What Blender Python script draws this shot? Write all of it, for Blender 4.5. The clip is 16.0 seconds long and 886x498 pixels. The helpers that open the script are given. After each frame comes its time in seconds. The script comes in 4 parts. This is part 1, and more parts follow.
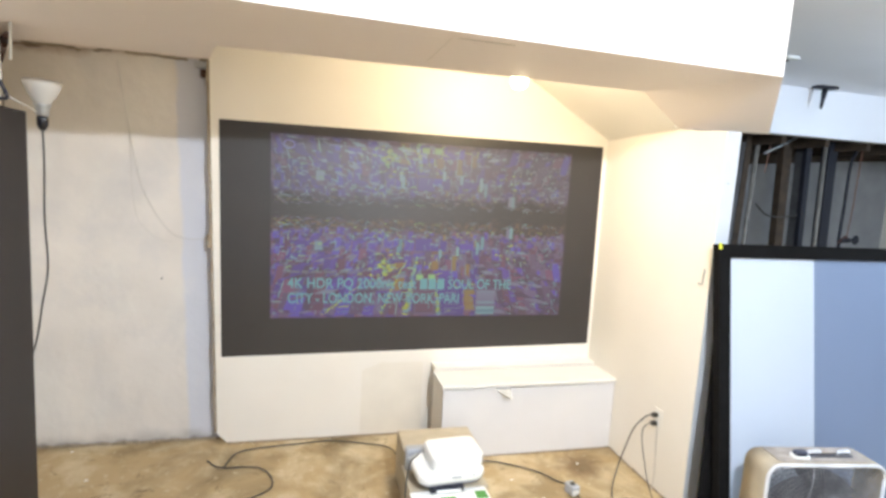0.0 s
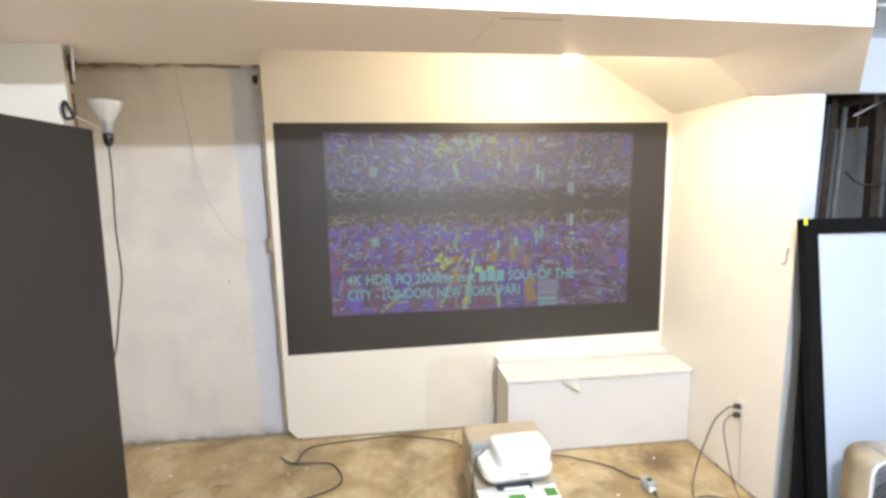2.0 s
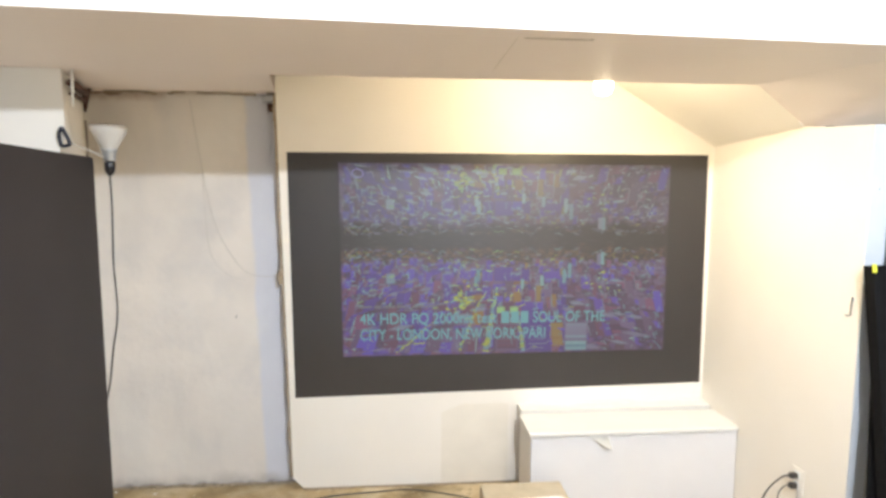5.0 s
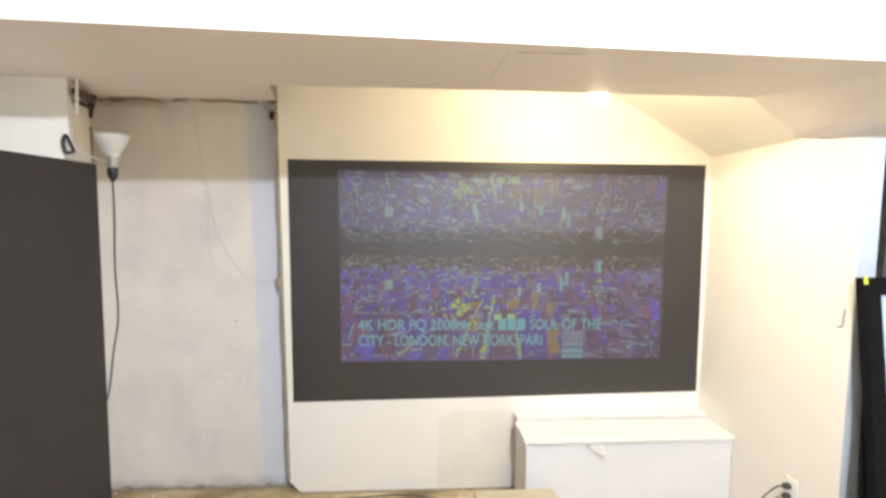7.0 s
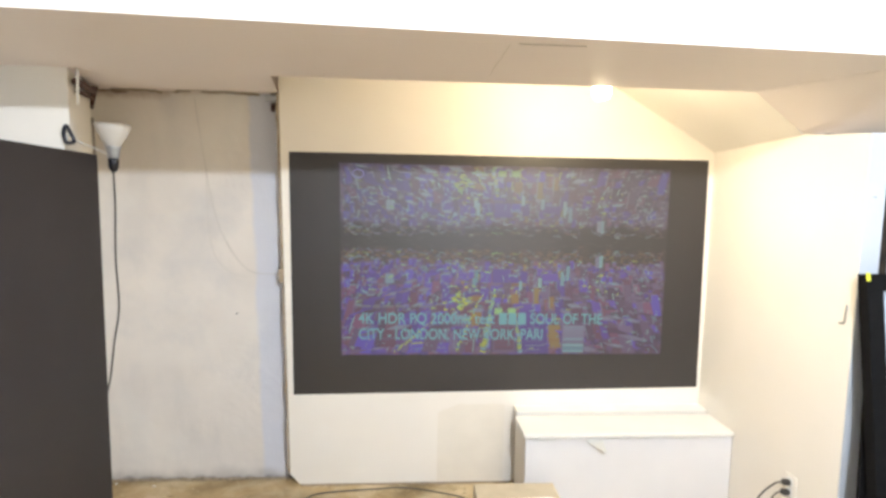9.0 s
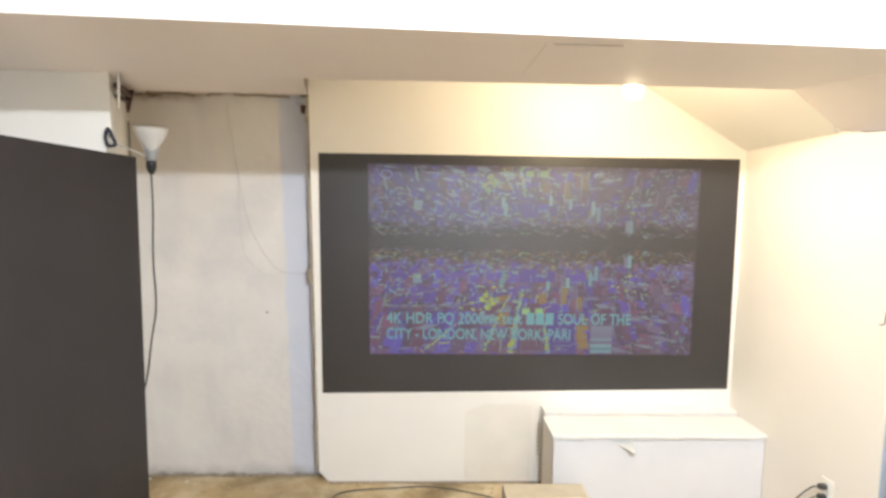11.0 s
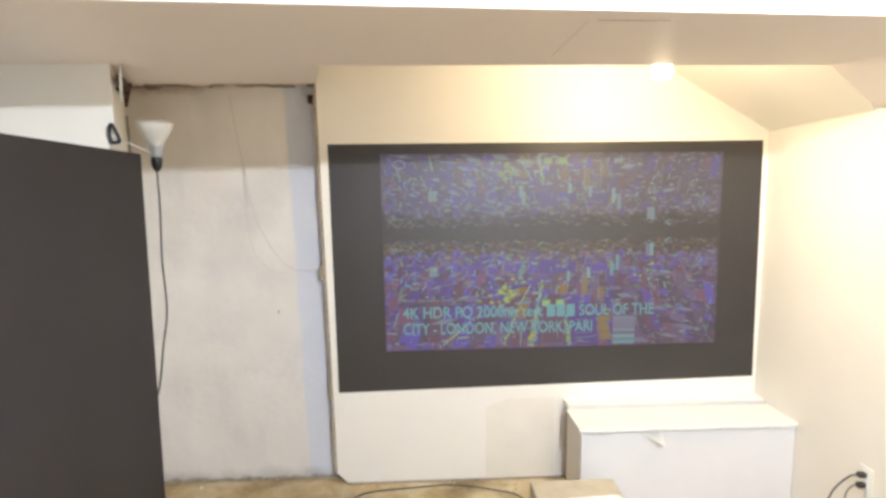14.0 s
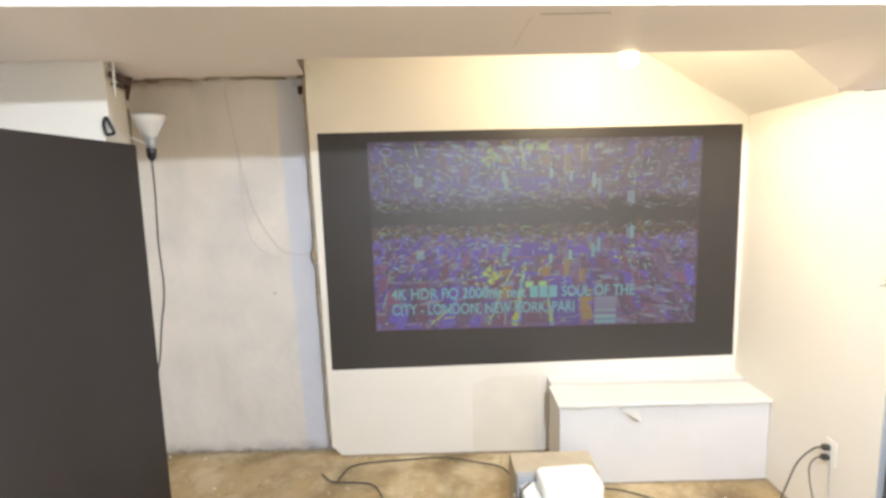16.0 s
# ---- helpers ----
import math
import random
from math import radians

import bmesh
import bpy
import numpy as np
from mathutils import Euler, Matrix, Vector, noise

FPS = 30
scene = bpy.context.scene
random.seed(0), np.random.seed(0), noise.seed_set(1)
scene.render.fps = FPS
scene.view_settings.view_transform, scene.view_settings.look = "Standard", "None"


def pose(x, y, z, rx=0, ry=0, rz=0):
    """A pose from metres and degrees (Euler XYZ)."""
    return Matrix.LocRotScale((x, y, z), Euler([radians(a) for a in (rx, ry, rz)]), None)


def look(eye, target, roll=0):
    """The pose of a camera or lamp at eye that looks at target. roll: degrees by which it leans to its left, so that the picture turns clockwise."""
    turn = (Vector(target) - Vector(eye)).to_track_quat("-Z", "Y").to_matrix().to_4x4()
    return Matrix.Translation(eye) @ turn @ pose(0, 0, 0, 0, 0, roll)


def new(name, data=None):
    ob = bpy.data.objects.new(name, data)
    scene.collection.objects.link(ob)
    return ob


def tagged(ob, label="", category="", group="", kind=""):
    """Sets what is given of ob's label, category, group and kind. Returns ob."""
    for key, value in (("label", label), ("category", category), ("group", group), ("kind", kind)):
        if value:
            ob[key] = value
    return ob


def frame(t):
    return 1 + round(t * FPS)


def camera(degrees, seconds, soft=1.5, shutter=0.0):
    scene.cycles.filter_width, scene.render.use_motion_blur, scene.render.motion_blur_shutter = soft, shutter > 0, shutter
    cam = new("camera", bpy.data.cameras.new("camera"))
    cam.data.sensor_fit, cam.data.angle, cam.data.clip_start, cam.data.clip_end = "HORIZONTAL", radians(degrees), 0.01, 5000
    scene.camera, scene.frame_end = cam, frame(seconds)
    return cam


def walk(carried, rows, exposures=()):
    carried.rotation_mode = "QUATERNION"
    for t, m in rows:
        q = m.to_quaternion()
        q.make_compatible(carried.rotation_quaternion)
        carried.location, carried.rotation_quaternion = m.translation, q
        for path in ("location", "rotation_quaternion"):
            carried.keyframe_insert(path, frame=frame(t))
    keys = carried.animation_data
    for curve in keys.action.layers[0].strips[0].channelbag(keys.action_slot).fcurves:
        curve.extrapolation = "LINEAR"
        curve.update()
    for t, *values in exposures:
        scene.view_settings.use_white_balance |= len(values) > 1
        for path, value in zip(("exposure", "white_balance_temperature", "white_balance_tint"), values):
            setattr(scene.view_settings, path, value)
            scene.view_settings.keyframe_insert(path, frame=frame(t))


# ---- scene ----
import itertools

cam = camera(78.4, 16.0, soft=3.1)
PATH = [
    (0, (0.446, -3.067, 1.551), (0.938, -1.147, 1.287), 3.3),
    (0.5, (0.424, -3.078, 1.549), (1.009, -1.184, 1.286), 2.7),
    (1, (0.436, -3.068, 1.553), (1.009, -1.172, 1.276), 3.6),
    (1.5, (0.458, -3.046, 1.547), (0.813, -1.099, 1.26), 0.8),
    (2, (0.497, -3.013, 1.551), (0.757, -1.054, 1.247), -0.5),
    (2.5, (0.483, -2.926, 1.532), (0.731, -0.965, 1.223), -0.2),
    (3, (0.458, -2.777, 1.533), (0.702, -0.809, 1.275), 0.5),
    (3.5, (0.473, -2.764, 1.548), (0.668, -0.788, 1.307), 0.3),
    (6, (0.601, -2.85, 1.573), (0.758, -0.863, 1.398), 0.2),
    (6.5, (0.603, -2.848, 1.58), (0.757, -0.861, 1.405), 0.4),
    (7, (0.602, -2.849, 1.577), (0.741, -0.861, 1.401), 0.7),
    (7.5, (0.605, -2.847, 1.573), (0.776, -0.863, 1.396), 0.6),
    (8, (0.614, -2.844, 1.576), (0.779, -0.86, 1.385), 0.7),
    (8.5, (0.604, -2.842, 1.574), (0.751, -0.857, 1.379), 0.8),
    (9, (0.607, -2.845, 1.571), (0.739, -0.859, 1.376), 1.1),
    (9.5, (0.592, -2.851, 1.57), (0.687, -0.863, 1.376), 1.4),
    (10, (0.577, -2.853, 1.568), (0.645, -0.864, 1.376), 1.1),
    (12.5, (0.551, -2.85, 1.577), (0.612, -0.864, 1.351), 0.7),
    (13, (0.556, -2.842, 1.577), (0.587, -0.857, 1.338), 0.2),
    (13.5, (0.476, -2.782, 1.556), (0.524, -0.797, 1.316), -0.7),
    (14, (0.443, -2.749, 1.579), (0.532, -0.765, 1.342), -0.6),
    (14.5, (0.538, -2.821, 1.595), (0.594, -0.846, 1.282), 1.1),
    (15, (0.617, -2.893, 1.565), (0.562, -0.915, 1.274), -0.6),
    (15.5, (0.592, -2.857, 1.586), (0.601, -0.88, 1.286), -1.5),
    (16, (0.608, -2.872, 1.57), (0.629, -0.892, 1.289), -1.2),
]
walk(cam, [(t, look(eye, target, roll)) for t, eye, target, roll in PATH])

# ---- world and lamps ----
world = bpy.data.worlds.new("world")
scene.world = world
world.use_nodes = True
world.node_tree.nodes["Background"].inputs[0].default_value = (0.75, 0.85, 1.0, 1)
world.node_tree.nodes["Background"].inputs[1].default_value = 0.02

CEIL = 2.42      # main ceiling
SOF = 1.985      # underside of the dropped soffit
RIGHT = 2.244    # face of the partition beside the screen


# two cool ceiling lamps outside the view, and the warm bulb tucked behind the soffit
tube_data = bpy.data.lights.new("ceiling_light", "POINT")
tube_data.energy, tube_data.color, tube_data.shadow_soft_size = 240, (0.81, 0.90, 1.0), 0.024
new("ceiling_light", tube_data).location = (1.2, -2.92, 2.295)
side_data = bpy.data.lights.new("side_ceiling_light", "POINT")
side_data.energy, side_data.color, side_data.shadow_soft_size = 94, (0.56, 0.77, 1.0), 0.16
new("side_ceiling_light", side_data).location = (4.6, -1.7, 1.98)
bulb_data = bpy.data.lights.new("bulb_light", "POINT")
bulb_data.energy, bulb_data.color, bulb_data.shadow_soft_size = 14, (1.0, 0.835, 0.55), 0.035
new("bulb_light", bulb_data).location = (1.379, -0.655, 2.003)
# the same bulb is a flood, aimed down and towards the partition
flood_data = bpy.data.lights.new("bulb_flood", "SPOT")
flood_data.energy, flood_data.color, flood_data.shadow_soft_size = 36, (1.0, 0.835, 0.55), 0.035
flood_data.spot_size, flood_data.spot_blend = radians(135), 1.0
new("bulb_flood", flood_data).matrix_world = look((1.382, -0.655, 1.965), (2.05, -0.33, 0.55))


# ---- materials ----
def material(name, colour, rough=0.6, metal=0.0, vary=0.06, scale=6.0, bump=0.05, fine=90.0, second=None, amount=0.5, big=1.2, spec=0.5):
    """Painted or plain surface: base colour, mottling at two scales, relief."""
    mat = bpy.data.materials.new(name)
    mat.use_nodes = True
    nt = mat.node_tree
    b = nt.nodes["Principled BSDF"]
    b.inputs["Roughness"].default_value, b.inputs["Metallic"].default_value = rough, metal
    b.inputs["Specular IOR Level"].default_value = spec
    tc = nt.nodes.new("ShaderNodeTexCoord")
    n1 = nt.nodes.new("ShaderNodeTexNoise")
    n1.inputs["Scale"].default_value, n1.inputs["Detail"].default_value = scale, 6
    nt.links.new(tc.outputs["Object"], n1.inputs["Vector"])
    ramp = nt.nodes.new("ShaderNodeValToRGB")
    lo = [max(0, c * (1 - vary)) for c in colour]
    hi = [min(1, c * (1 + vary)) for c in colour]
    ramp.color_ramp.elements[0].position, ramp.color_ramp.elements[1].position = 0.3, 0.7
    ramp.color_ramp.elements[0].color, ramp.color_ramp.elements[1].color = (*lo, 1), (*hi, 1)
    nt.links.new(n1.outputs["Fac"], ramp.inputs["Fac"])
    out = ramp.outputs["Color"]
    if second:
        n2 = nt.nodes.new("ShaderNodeTexNoise")
        n2.inputs["Scale"].default_value, n2.inputs["Detail"].default_value, n2.inputs["Roughness"].default_value = big, 8, 0.65
        nt.links.new(tc.outputs["Object"], n2.inputs["Vector"])
        r2 = nt.nodes.new("ShaderNodeValToRGB")
        r2.color_ramp.elements[0].position, r2.color_ramp.elements[1].position = 0.62 - 0.3 * amount, 0.72
        nt.links.new(n2.outputs["Fac"], r2.inputs["Fac"])
        mix = nt.nodes.new("ShaderNodeMix")
        mix.data_type = "RGBA"
        mix.inputs["B"].default_value = (*second, 1)
        nt.links.new(r2.outputs["Color"], mix.inputs["Factor"])
        nt.links.new(out, mix.inputs["A"])
        out = mix.outputs["Result"]
    nt.links.new(out, b.inputs["Base Color"])
    if bump:
        n3 = nt.nodes.new("ShaderNodeTexNoise")
        n3.inputs["Scale"].default_value, n3.inputs["Detail"].default_value = fine, 4
        nt.links.new(tc.outputs["Object"], n3.inputs["Vector"])
        bp = nt.nodes.new("ShaderNodeBump")
        bp.inputs["Strength"].default_value, bp.inputs["Distance"].default_value = bump, 0.01
        nt.links.new(n3.outputs["Fac"], bp.inputs["Height"])
        nt.links.new(bp.outputs["Normal"], b.inputs["Normal"])
    return mat


def glowing(name, colour, strength):
    mat = bpy.data.materials.new(name)
    mat.use_nodes = True
    b = mat.node_tree.nodes["Principled BSDF"]
    b.inputs["Base Color"].default_value = (0.02, 0.02, 0.02, 1)
    b.inputs["Emission Color"].default_value = (*colour, 1)
    b.inputs["Emission Strength"].default_value = strength
    return mat


def city_glow(name, stops, strength):
    """Projected light patches: each patch takes its own tint."""
    mat = bpy.data.materials.new(name)
    mat.use_nodes = True
    nt = mat.node_tree
    b = nt.nodes["Principled BSDF"]
    b.inputs["Base Color"].default_value = (0.0225, 0.0185, 0.0178, 1)
    b.inputs["Roughness"].default_value = 0.48
    b.inputs["Specular IOR Level"].default_value = 0.75
    geo = nt.nodes.new("ShaderNodeNewGeometry")
    ramp = nt.nodes.new("ShaderNodeValToRGB")
    ramp.color_ramp.interpolation = "LINEAR"
    els = ramp.color_ramp.elements
    while len(els) < len(stops):
        els.new(0.5)
    for e, (p, c) in zip(els, stops):
        e.position, e.color = p, (*c, 1)
    nt.links.new(geo.outputs["Random Per Island"], ramp.inputs["Fac"])
    nt.links.new(ramp.outputs["Color"], b.inputs["Emission Color"])
    b.inputs["Emission Strength"].default_value = strength
    return mat


def blue_band(mat):
    """A soft-edged strip of bluish joint compound down the plaster, beside the screen wall."""
    nt = mat.node_tree
    b = nt.nodes["Principled BSDF"]
    old = b.inputs["Base Color"].links[0].from_socket
    tc = nt.nodes.new("ShaderNodeTexCoord")
    sep = nt.nodes.new("ShaderNodeSeparateXYZ")
    nt.links.new(tc.outputs["Object"], sep.inputs[0])
    n = nt.nodes.new("ShaderNodeTexNoise")
    n.inputs["Scale"].default_value, n.inputs["Detail"].default_value = 7, 5
    nt.links.new(tc.outputs["Object"], n.inputs["Vector"])
    lean = nt.nodes.new("ShaderNodeMath")
    lean.operation = "MULTIPLY_ADD"
    nt.links.new(sep.outputs["Z"], lean.inputs[0])
    lean.inputs[1].default_value = 0.027
    nt.links.new(sep.outputs["X"], lean.inputs[2])
    wob = nt.nodes.new("ShaderNodeMath")
    wob.operation = "MULTIPLY_ADD"
    nt.links.new(n.outputs["Fac"], wob.inputs[0])
    wob.inputs[1].default_value = 0.05
    nt.links.new(lean.outputs[0], wob.inputs[2])
    m = nt.nodes.new("ShaderNodeMapRange")
    m.inputs["From Min"].default_value, m.inputs["From Max"].default_value = -0.150, -0.128
    m.inputs["To Max"].default_value = 0.85
    nt.links.new(wob.outputs[0], m.inputs["Value"])
    mix = nt.nodes.new("ShaderNodeMix")
    mix.data_type = "RGBA"
    mix.inputs["B"].default_value = (0.62, 0.64, 0.72, 1)
    nt.links.new(m.outputs["Result"], mix.inputs["Factor"])
    nt.links.new(old, mix.inputs["A"])
    nt.links.new(mix.outputs["Result"], b.inputs["Base Color"])


def plaster_stains(mat):
    """Rust weeping from the pipe end, splashed dirt above the floor, and grey hand-worn smudges."""
    nt = mat.node_tree
    b = nt.nodes["Principled BSDF"]
    tc = nt.nodes.new("ShaderNodeTexCoord")
    sep = nt.nodes.new("ShaderNodeSeparateXYZ")
    nt.links.new(tc.outputs["Object"], sep.inputs[0])

    def calc(op, a, c, d=0.0):
        n = nt.nodes.new("ShaderNodeMath")
        n.operation = op
        for sock, v in zip(n.inputs, (a, c, d)):
            if isinstance(v, (int, float)):
                sock.default_value = v
            else:
                nt.links.new(v, sock)
        return n.outputs[0]

    def spread(v, lo, hi, to=1.0):
        n = nt.nodes.new("ShaderNodeMapRange")
        n.interpolation_type = "SMOOTHSTEP"
        nt.links.new(v, n.inputs["Value"])
        n.inputs["From Min"].default_value, n.inputs["From Max"].default_value, n.inputs["To Max"].default_value = lo, hi, to
        return n.outputs[0]

    def cloud(scale, detail, stretch=1.0):
        m = nt.nodes.new("ShaderNodeMapping")
        m.inputs["Scale"].default_value = (1, 1, stretch)
        nt.links.new(tc.outputs["Object"], m.inputs["Vector"])
        n = nt.nodes.new("ShaderNodeTexNoise")
        n.inputs["Scale"].default_value, n.inputs["Detail"].default_value = scale, detail
        nt.links.new(m.outputs["Vector"], n.inputs["Vector"])
        return n.outputs["Fac"]

    def over(colour, fac):
        old = b.inputs["Base Color"].links[0].from_socket
        m = nt.nodes.new("ShaderNodeMix")
        m.data_type = "RGBA"
        m.inputs["B"].default_value = (*colour, 1)
        nt.links.new(fac, m.inputs["Factor"])
        nt.links.new(old, m.inputs["A"])
        nt.links.new(m.outputs["Result"], b.inputs["Base Color"])

    x, z = sep.outputs["X"], sep.outputs["Z"]
    over((0.46, 0.455, 0.46), calc("MULTIPLY", spread(cloud(4.5, 6, 0.45), 0.48, 0.70), 0.22))
    over((0.78, 0.76, 0.72), calc("MULTIPLY", spread(cloud(3.1, 5, 0.8), 0.50, 0.68), 0.4))
    # rust, thickest at the pipe end and thinning along the crack
    reach = calc("ADD", calc("MULTIPLY", calc("SUBTRACT", 2.085, z), 1.5), calc("MULTIPLY", calc("MAXIMUM", calc("ADD", x, 0.93), 0.0), 0.10))
    over((0.36, 0.24, 0.16), spread(calc("SUBTRACT", calc("MULTIPLY", cloud(9, 7), 0.20), reach), 0.006, 0.085, 0.6))
    over((0.16, 0.085, 0.06), spread(calc("SUBTRACT", calc("MULTIPLY", cloud(17, 7), 0.17), calc("MULTIPLY", reach, 1.5)), 0.018, 0.060, 0.8))
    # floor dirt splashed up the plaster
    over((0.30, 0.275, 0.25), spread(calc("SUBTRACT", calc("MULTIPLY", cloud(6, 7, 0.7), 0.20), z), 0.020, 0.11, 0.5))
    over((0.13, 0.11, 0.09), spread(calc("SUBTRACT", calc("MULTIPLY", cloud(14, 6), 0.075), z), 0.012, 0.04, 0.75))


def floor_material():
    """Old sealed concrete: ochre ground, pale worn patches, brown blotches and one dark spill."""
    mat = bpy.data.materials.new("stained_concrete")
    mat.use_nodes = True
    nt = mat.node_tree
    b = nt.nodes["Principled BSDF"]
    tc = nt.nodes.new("ShaderNodeTexCoord")

    def cloud(scale, lo, hi, warp=0.6, rough=0.6):
        n = nt.nodes.new("ShaderNodeTexNoise")
        n.inputs["Scale"].default_value, n.inputs["Detail"].default_value = scale, 9
        n.inputs["Roughness"].default_value, n.inputs["Distortion"].default_value = rough, warp
        nt.links.new(tc.outputs["Object"], n.inputs["Vector"])
        r = nt.nodes.new("ShaderNodeMapRange")
        r.inputs["From Min"].default_value, r.inputs["From Max"].default_value = lo, hi
        nt.links.new(n.outputs["Fac"], r.inputs["Value"])
        return r.outputs["Result"]

    def over(under, colour, fac):
        m = nt.nodes.new("ShaderNodeMix")
        m.data_type = "RGBA"
        m.inputs["B"].default_value = (*colour, 1)
        nt.links.new(fac, m.inputs["Factor"])
        if isinstance(under, tuple):
            m.inputs["A"].default_value = (*under, 1)
        else:
            nt.links.new(under, m.inputs["A"])
        return m.outputs["Result"]

    c = over((0.44, 0.32, 0.165), (0.62, 0.51, 0.33), cloud(3.6, 0.46, 0.66, 0.45))
    c = over(c, (0.18, 0.125, 0.055), cloud(2.3, 0.46, 0.72, 0.5))
    c = over(c, (0.64, 0.54, 0.36), cloud(11, 0.60, 0.74, 0.2, 0.7))
    c = over(c, (0.15, 0.085, 0.03), cloud(26, 0.66, 0.85, 0.3, 0.7))
    c = over(c, (0.62, 0.53, 0.37), cloud(34, 0.63, 0.72, 0.4, 0.55))
    c = over(c, (0.22, 0.155, 0.075), cloud(7, 0.60, 0.66, 1.6, 0.75))
    shift = nt.nodes.new("ShaderNodeVectorMath")
    shift.operation = "SUBTRACT"
    shift.inputs[1].default_value = (1.97, -0.50, 0)
    nt.links.new(tc.outputs["Object"], shift.inputs[0])
    ln = nt.nodes.new("ShaderNodeVectorMath")
    ln.operation = "LENGTH"
    nt.links.new(shift.outputs["Vector"], ln.inputs[0])
    ad = nt.nodes.new("ShaderNodeMath")
    ad.operation = "MULTIPLY_ADD"
    nt.links.new(cloud(9, 0.2, 0.8, 1.0), ad.inputs[0])
    ad.inputs[1].default_value = 0.14
    nt.links.new(ln.outputs["Value"], ad.inputs[2])
    spill = nt.nodes.new("ShaderNodeMapRange")
    spill.inputs["From Min"].default_value, spill.inputs["From Max"].default_value = 0.24, 0.11
    spill.inputs["To Max"].default_value = 0.75
    nt.links.new(ad.outputs["Value"], spill.inputs["Value"])
    c = over(c, (0.13, 0.075, 0.03), spill.outputs["Result"])
    nt.links.new(c, b.inputs["Base Color"])
    rr = nt.nodes.new("ShaderNodeMapRange")
    rr.inputs["To Min"].default_value, rr.inputs["To Max"].default_value = 0.38, 0.7
    nt.links.new(cloud(5, 0.3, 0.7), rr.inputs["Value"])
    nt.links.new(rr.outputs["Result"], b.inputs["Roughness"])
    bp = nt.nodes.new("ShaderNodeBump")
    bp.inputs["Strength"].default_value, bp.inputs["Distance"].default_value = 0.25, 0.004
    nt.links.new(cloud(40, 0.3, 0.7), bp.inputs["Height"])
    nt.links.new(bp.outputs["Normal"], b.inputs["Normal"])
    return mat


M_WALL = material("cream_wall_paint", (0.812, 0.770, 0.705), 0.55, vary=0.025, scale=2.2, bump=0.06, fine=140)
M_SOFFIT = material("soffit_paint", (0.90, 0.805, 0.745), 0.6, vary=0.02, scale=1.5, bump=0.04, fine=120)
M_NICHE = material("old_plaster", (0.735, 0.69, 0.645), 0.8, vary=0.05, scale=3.5, bump=0.3, fine=22, second=(0.60, 0.58, 0.575), amount=0.45, big=1.5)
blue_band(M_NICHE)
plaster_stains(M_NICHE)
M_CEIL = material("ceiling_paint", (0.87, 0.87, 0.92), 0.7, vary=0.02, scale=1.5, bump=0.05, fine=80)
M_FLOOR = floor_material()
M_BLACK = material("black_screen_paint", (0.0200, 0.0160, 0.0155), 0.48, vary=0.06, scale=2.5, bump=0.03, fine=200, spec=0.75)
M_PANEL = material("dark_grey_board", (0.029, 0.0235, 0.0225), 0.6, vary=0.10, scale=1.8, bump=0.03, fine=150, spec=0.25)
M_VELVET = material("black_frame_cloth", (0.006, 0.0055, 0.0055), 0.95, vary=0.2, scale=30, bump=0.1, spec=0.1)
M_WHITE = material("white_sample_paint", (0.51, 0.57, 0.67), 0.6, vary=0.01, scale=2, bump=0.02)
M_BLUEGREY = material("grey_sample_paint", (0.165, 0.215, 0.33), 0.6, vary=0.02, scale=2, bump=0.02)
M_DARKGREY = material("charcoal_sample_paint", (0.008, 0.010, 0.024), 0.55, vary=0.03, scale=2, bump=0.02)
M_TANPATCH = material("tan_wall_tone", (0.78, 0.73, 0.645), 0.7, vary=0.04, scale=6, bump=0.05, fine=120)
M_COOL_EDGE = material("cool_lit_edge_paint", (0.56, 0.585, 0.63), 0.7, vary=0.04, scale=8, bump=0.05, fine=120)
# cover front is set darker than the lid; its shaded side is put into the colour
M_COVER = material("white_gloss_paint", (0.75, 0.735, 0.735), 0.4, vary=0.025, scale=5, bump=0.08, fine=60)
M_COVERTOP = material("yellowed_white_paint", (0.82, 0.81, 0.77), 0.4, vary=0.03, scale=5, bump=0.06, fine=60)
M_EDGE = material("raw_board_edge", (0.33, 0.27, 0.20), 0.9, vary=0.35, scale=40, bump=0.3, fine=80)
M_RUST = material("rusty_iron", (0.075, 0.034, 0.026), 0.85, vary=0.5, scale=25, bump=0.3, fine=60)
M_DARKWOOD = material("dark_joist_wood", (0.055, 0.035, 0.022), 0.8, vary=0.35, scale=14, bump=0.2)
M_CONCRETE = material("grey_foundation", (0.33, 0.33, 0.345), 0.9, vary=0.12, scale=4, bump=0.3, fine=30)
M_DUCT = material("dull_sheet_metal", (0.13, 0.13, 0.14), 0.7, 0.2, vary=0.25, scale=10)
M_OLDPIPE = material("weathered_grey_pipe", (0.22, 0.20, 0.18), 0.6, 0.0, vary=0.25, scale=15)
M_STEEL = material("galvanised_steel", (0.50, 0.52, 0.55), 0.4, 0.8, vary=0.1, scale=20)
M_DARKSTEEL = material("dark_steel", (0.016, 0.017, 0.028), 0.6, 0.1, vary=0.15, scale=20)
M_CABLE = material("black_cable", (0.05, 0.046, 0.042), 0.5, vary=0.1, bump=0)
M_GREYCABLE = material("grey_cable", (0.52, 0.50, 0.47), 0.5, vary=0.1, bump=0)
M_SOCKET = material("glossy_black_bakelite", (0.012, 0.012, 0.016), 0.22, vary=0.05, bump=0)
M_ORANGE = material("orange_wire", (0.20, 0.09, 0.06), 0.5, vary=0.1, bump=0)
M_PLASTIC = material("white_plastic", (0.82, 0.82, 0.80), 0.35, vary=0.01, bump=0)
M_GREYPLASTIC = material("grey_plastic", (0.38, 0.40, 0.44), 0.45, vary=0.03, bump=0)
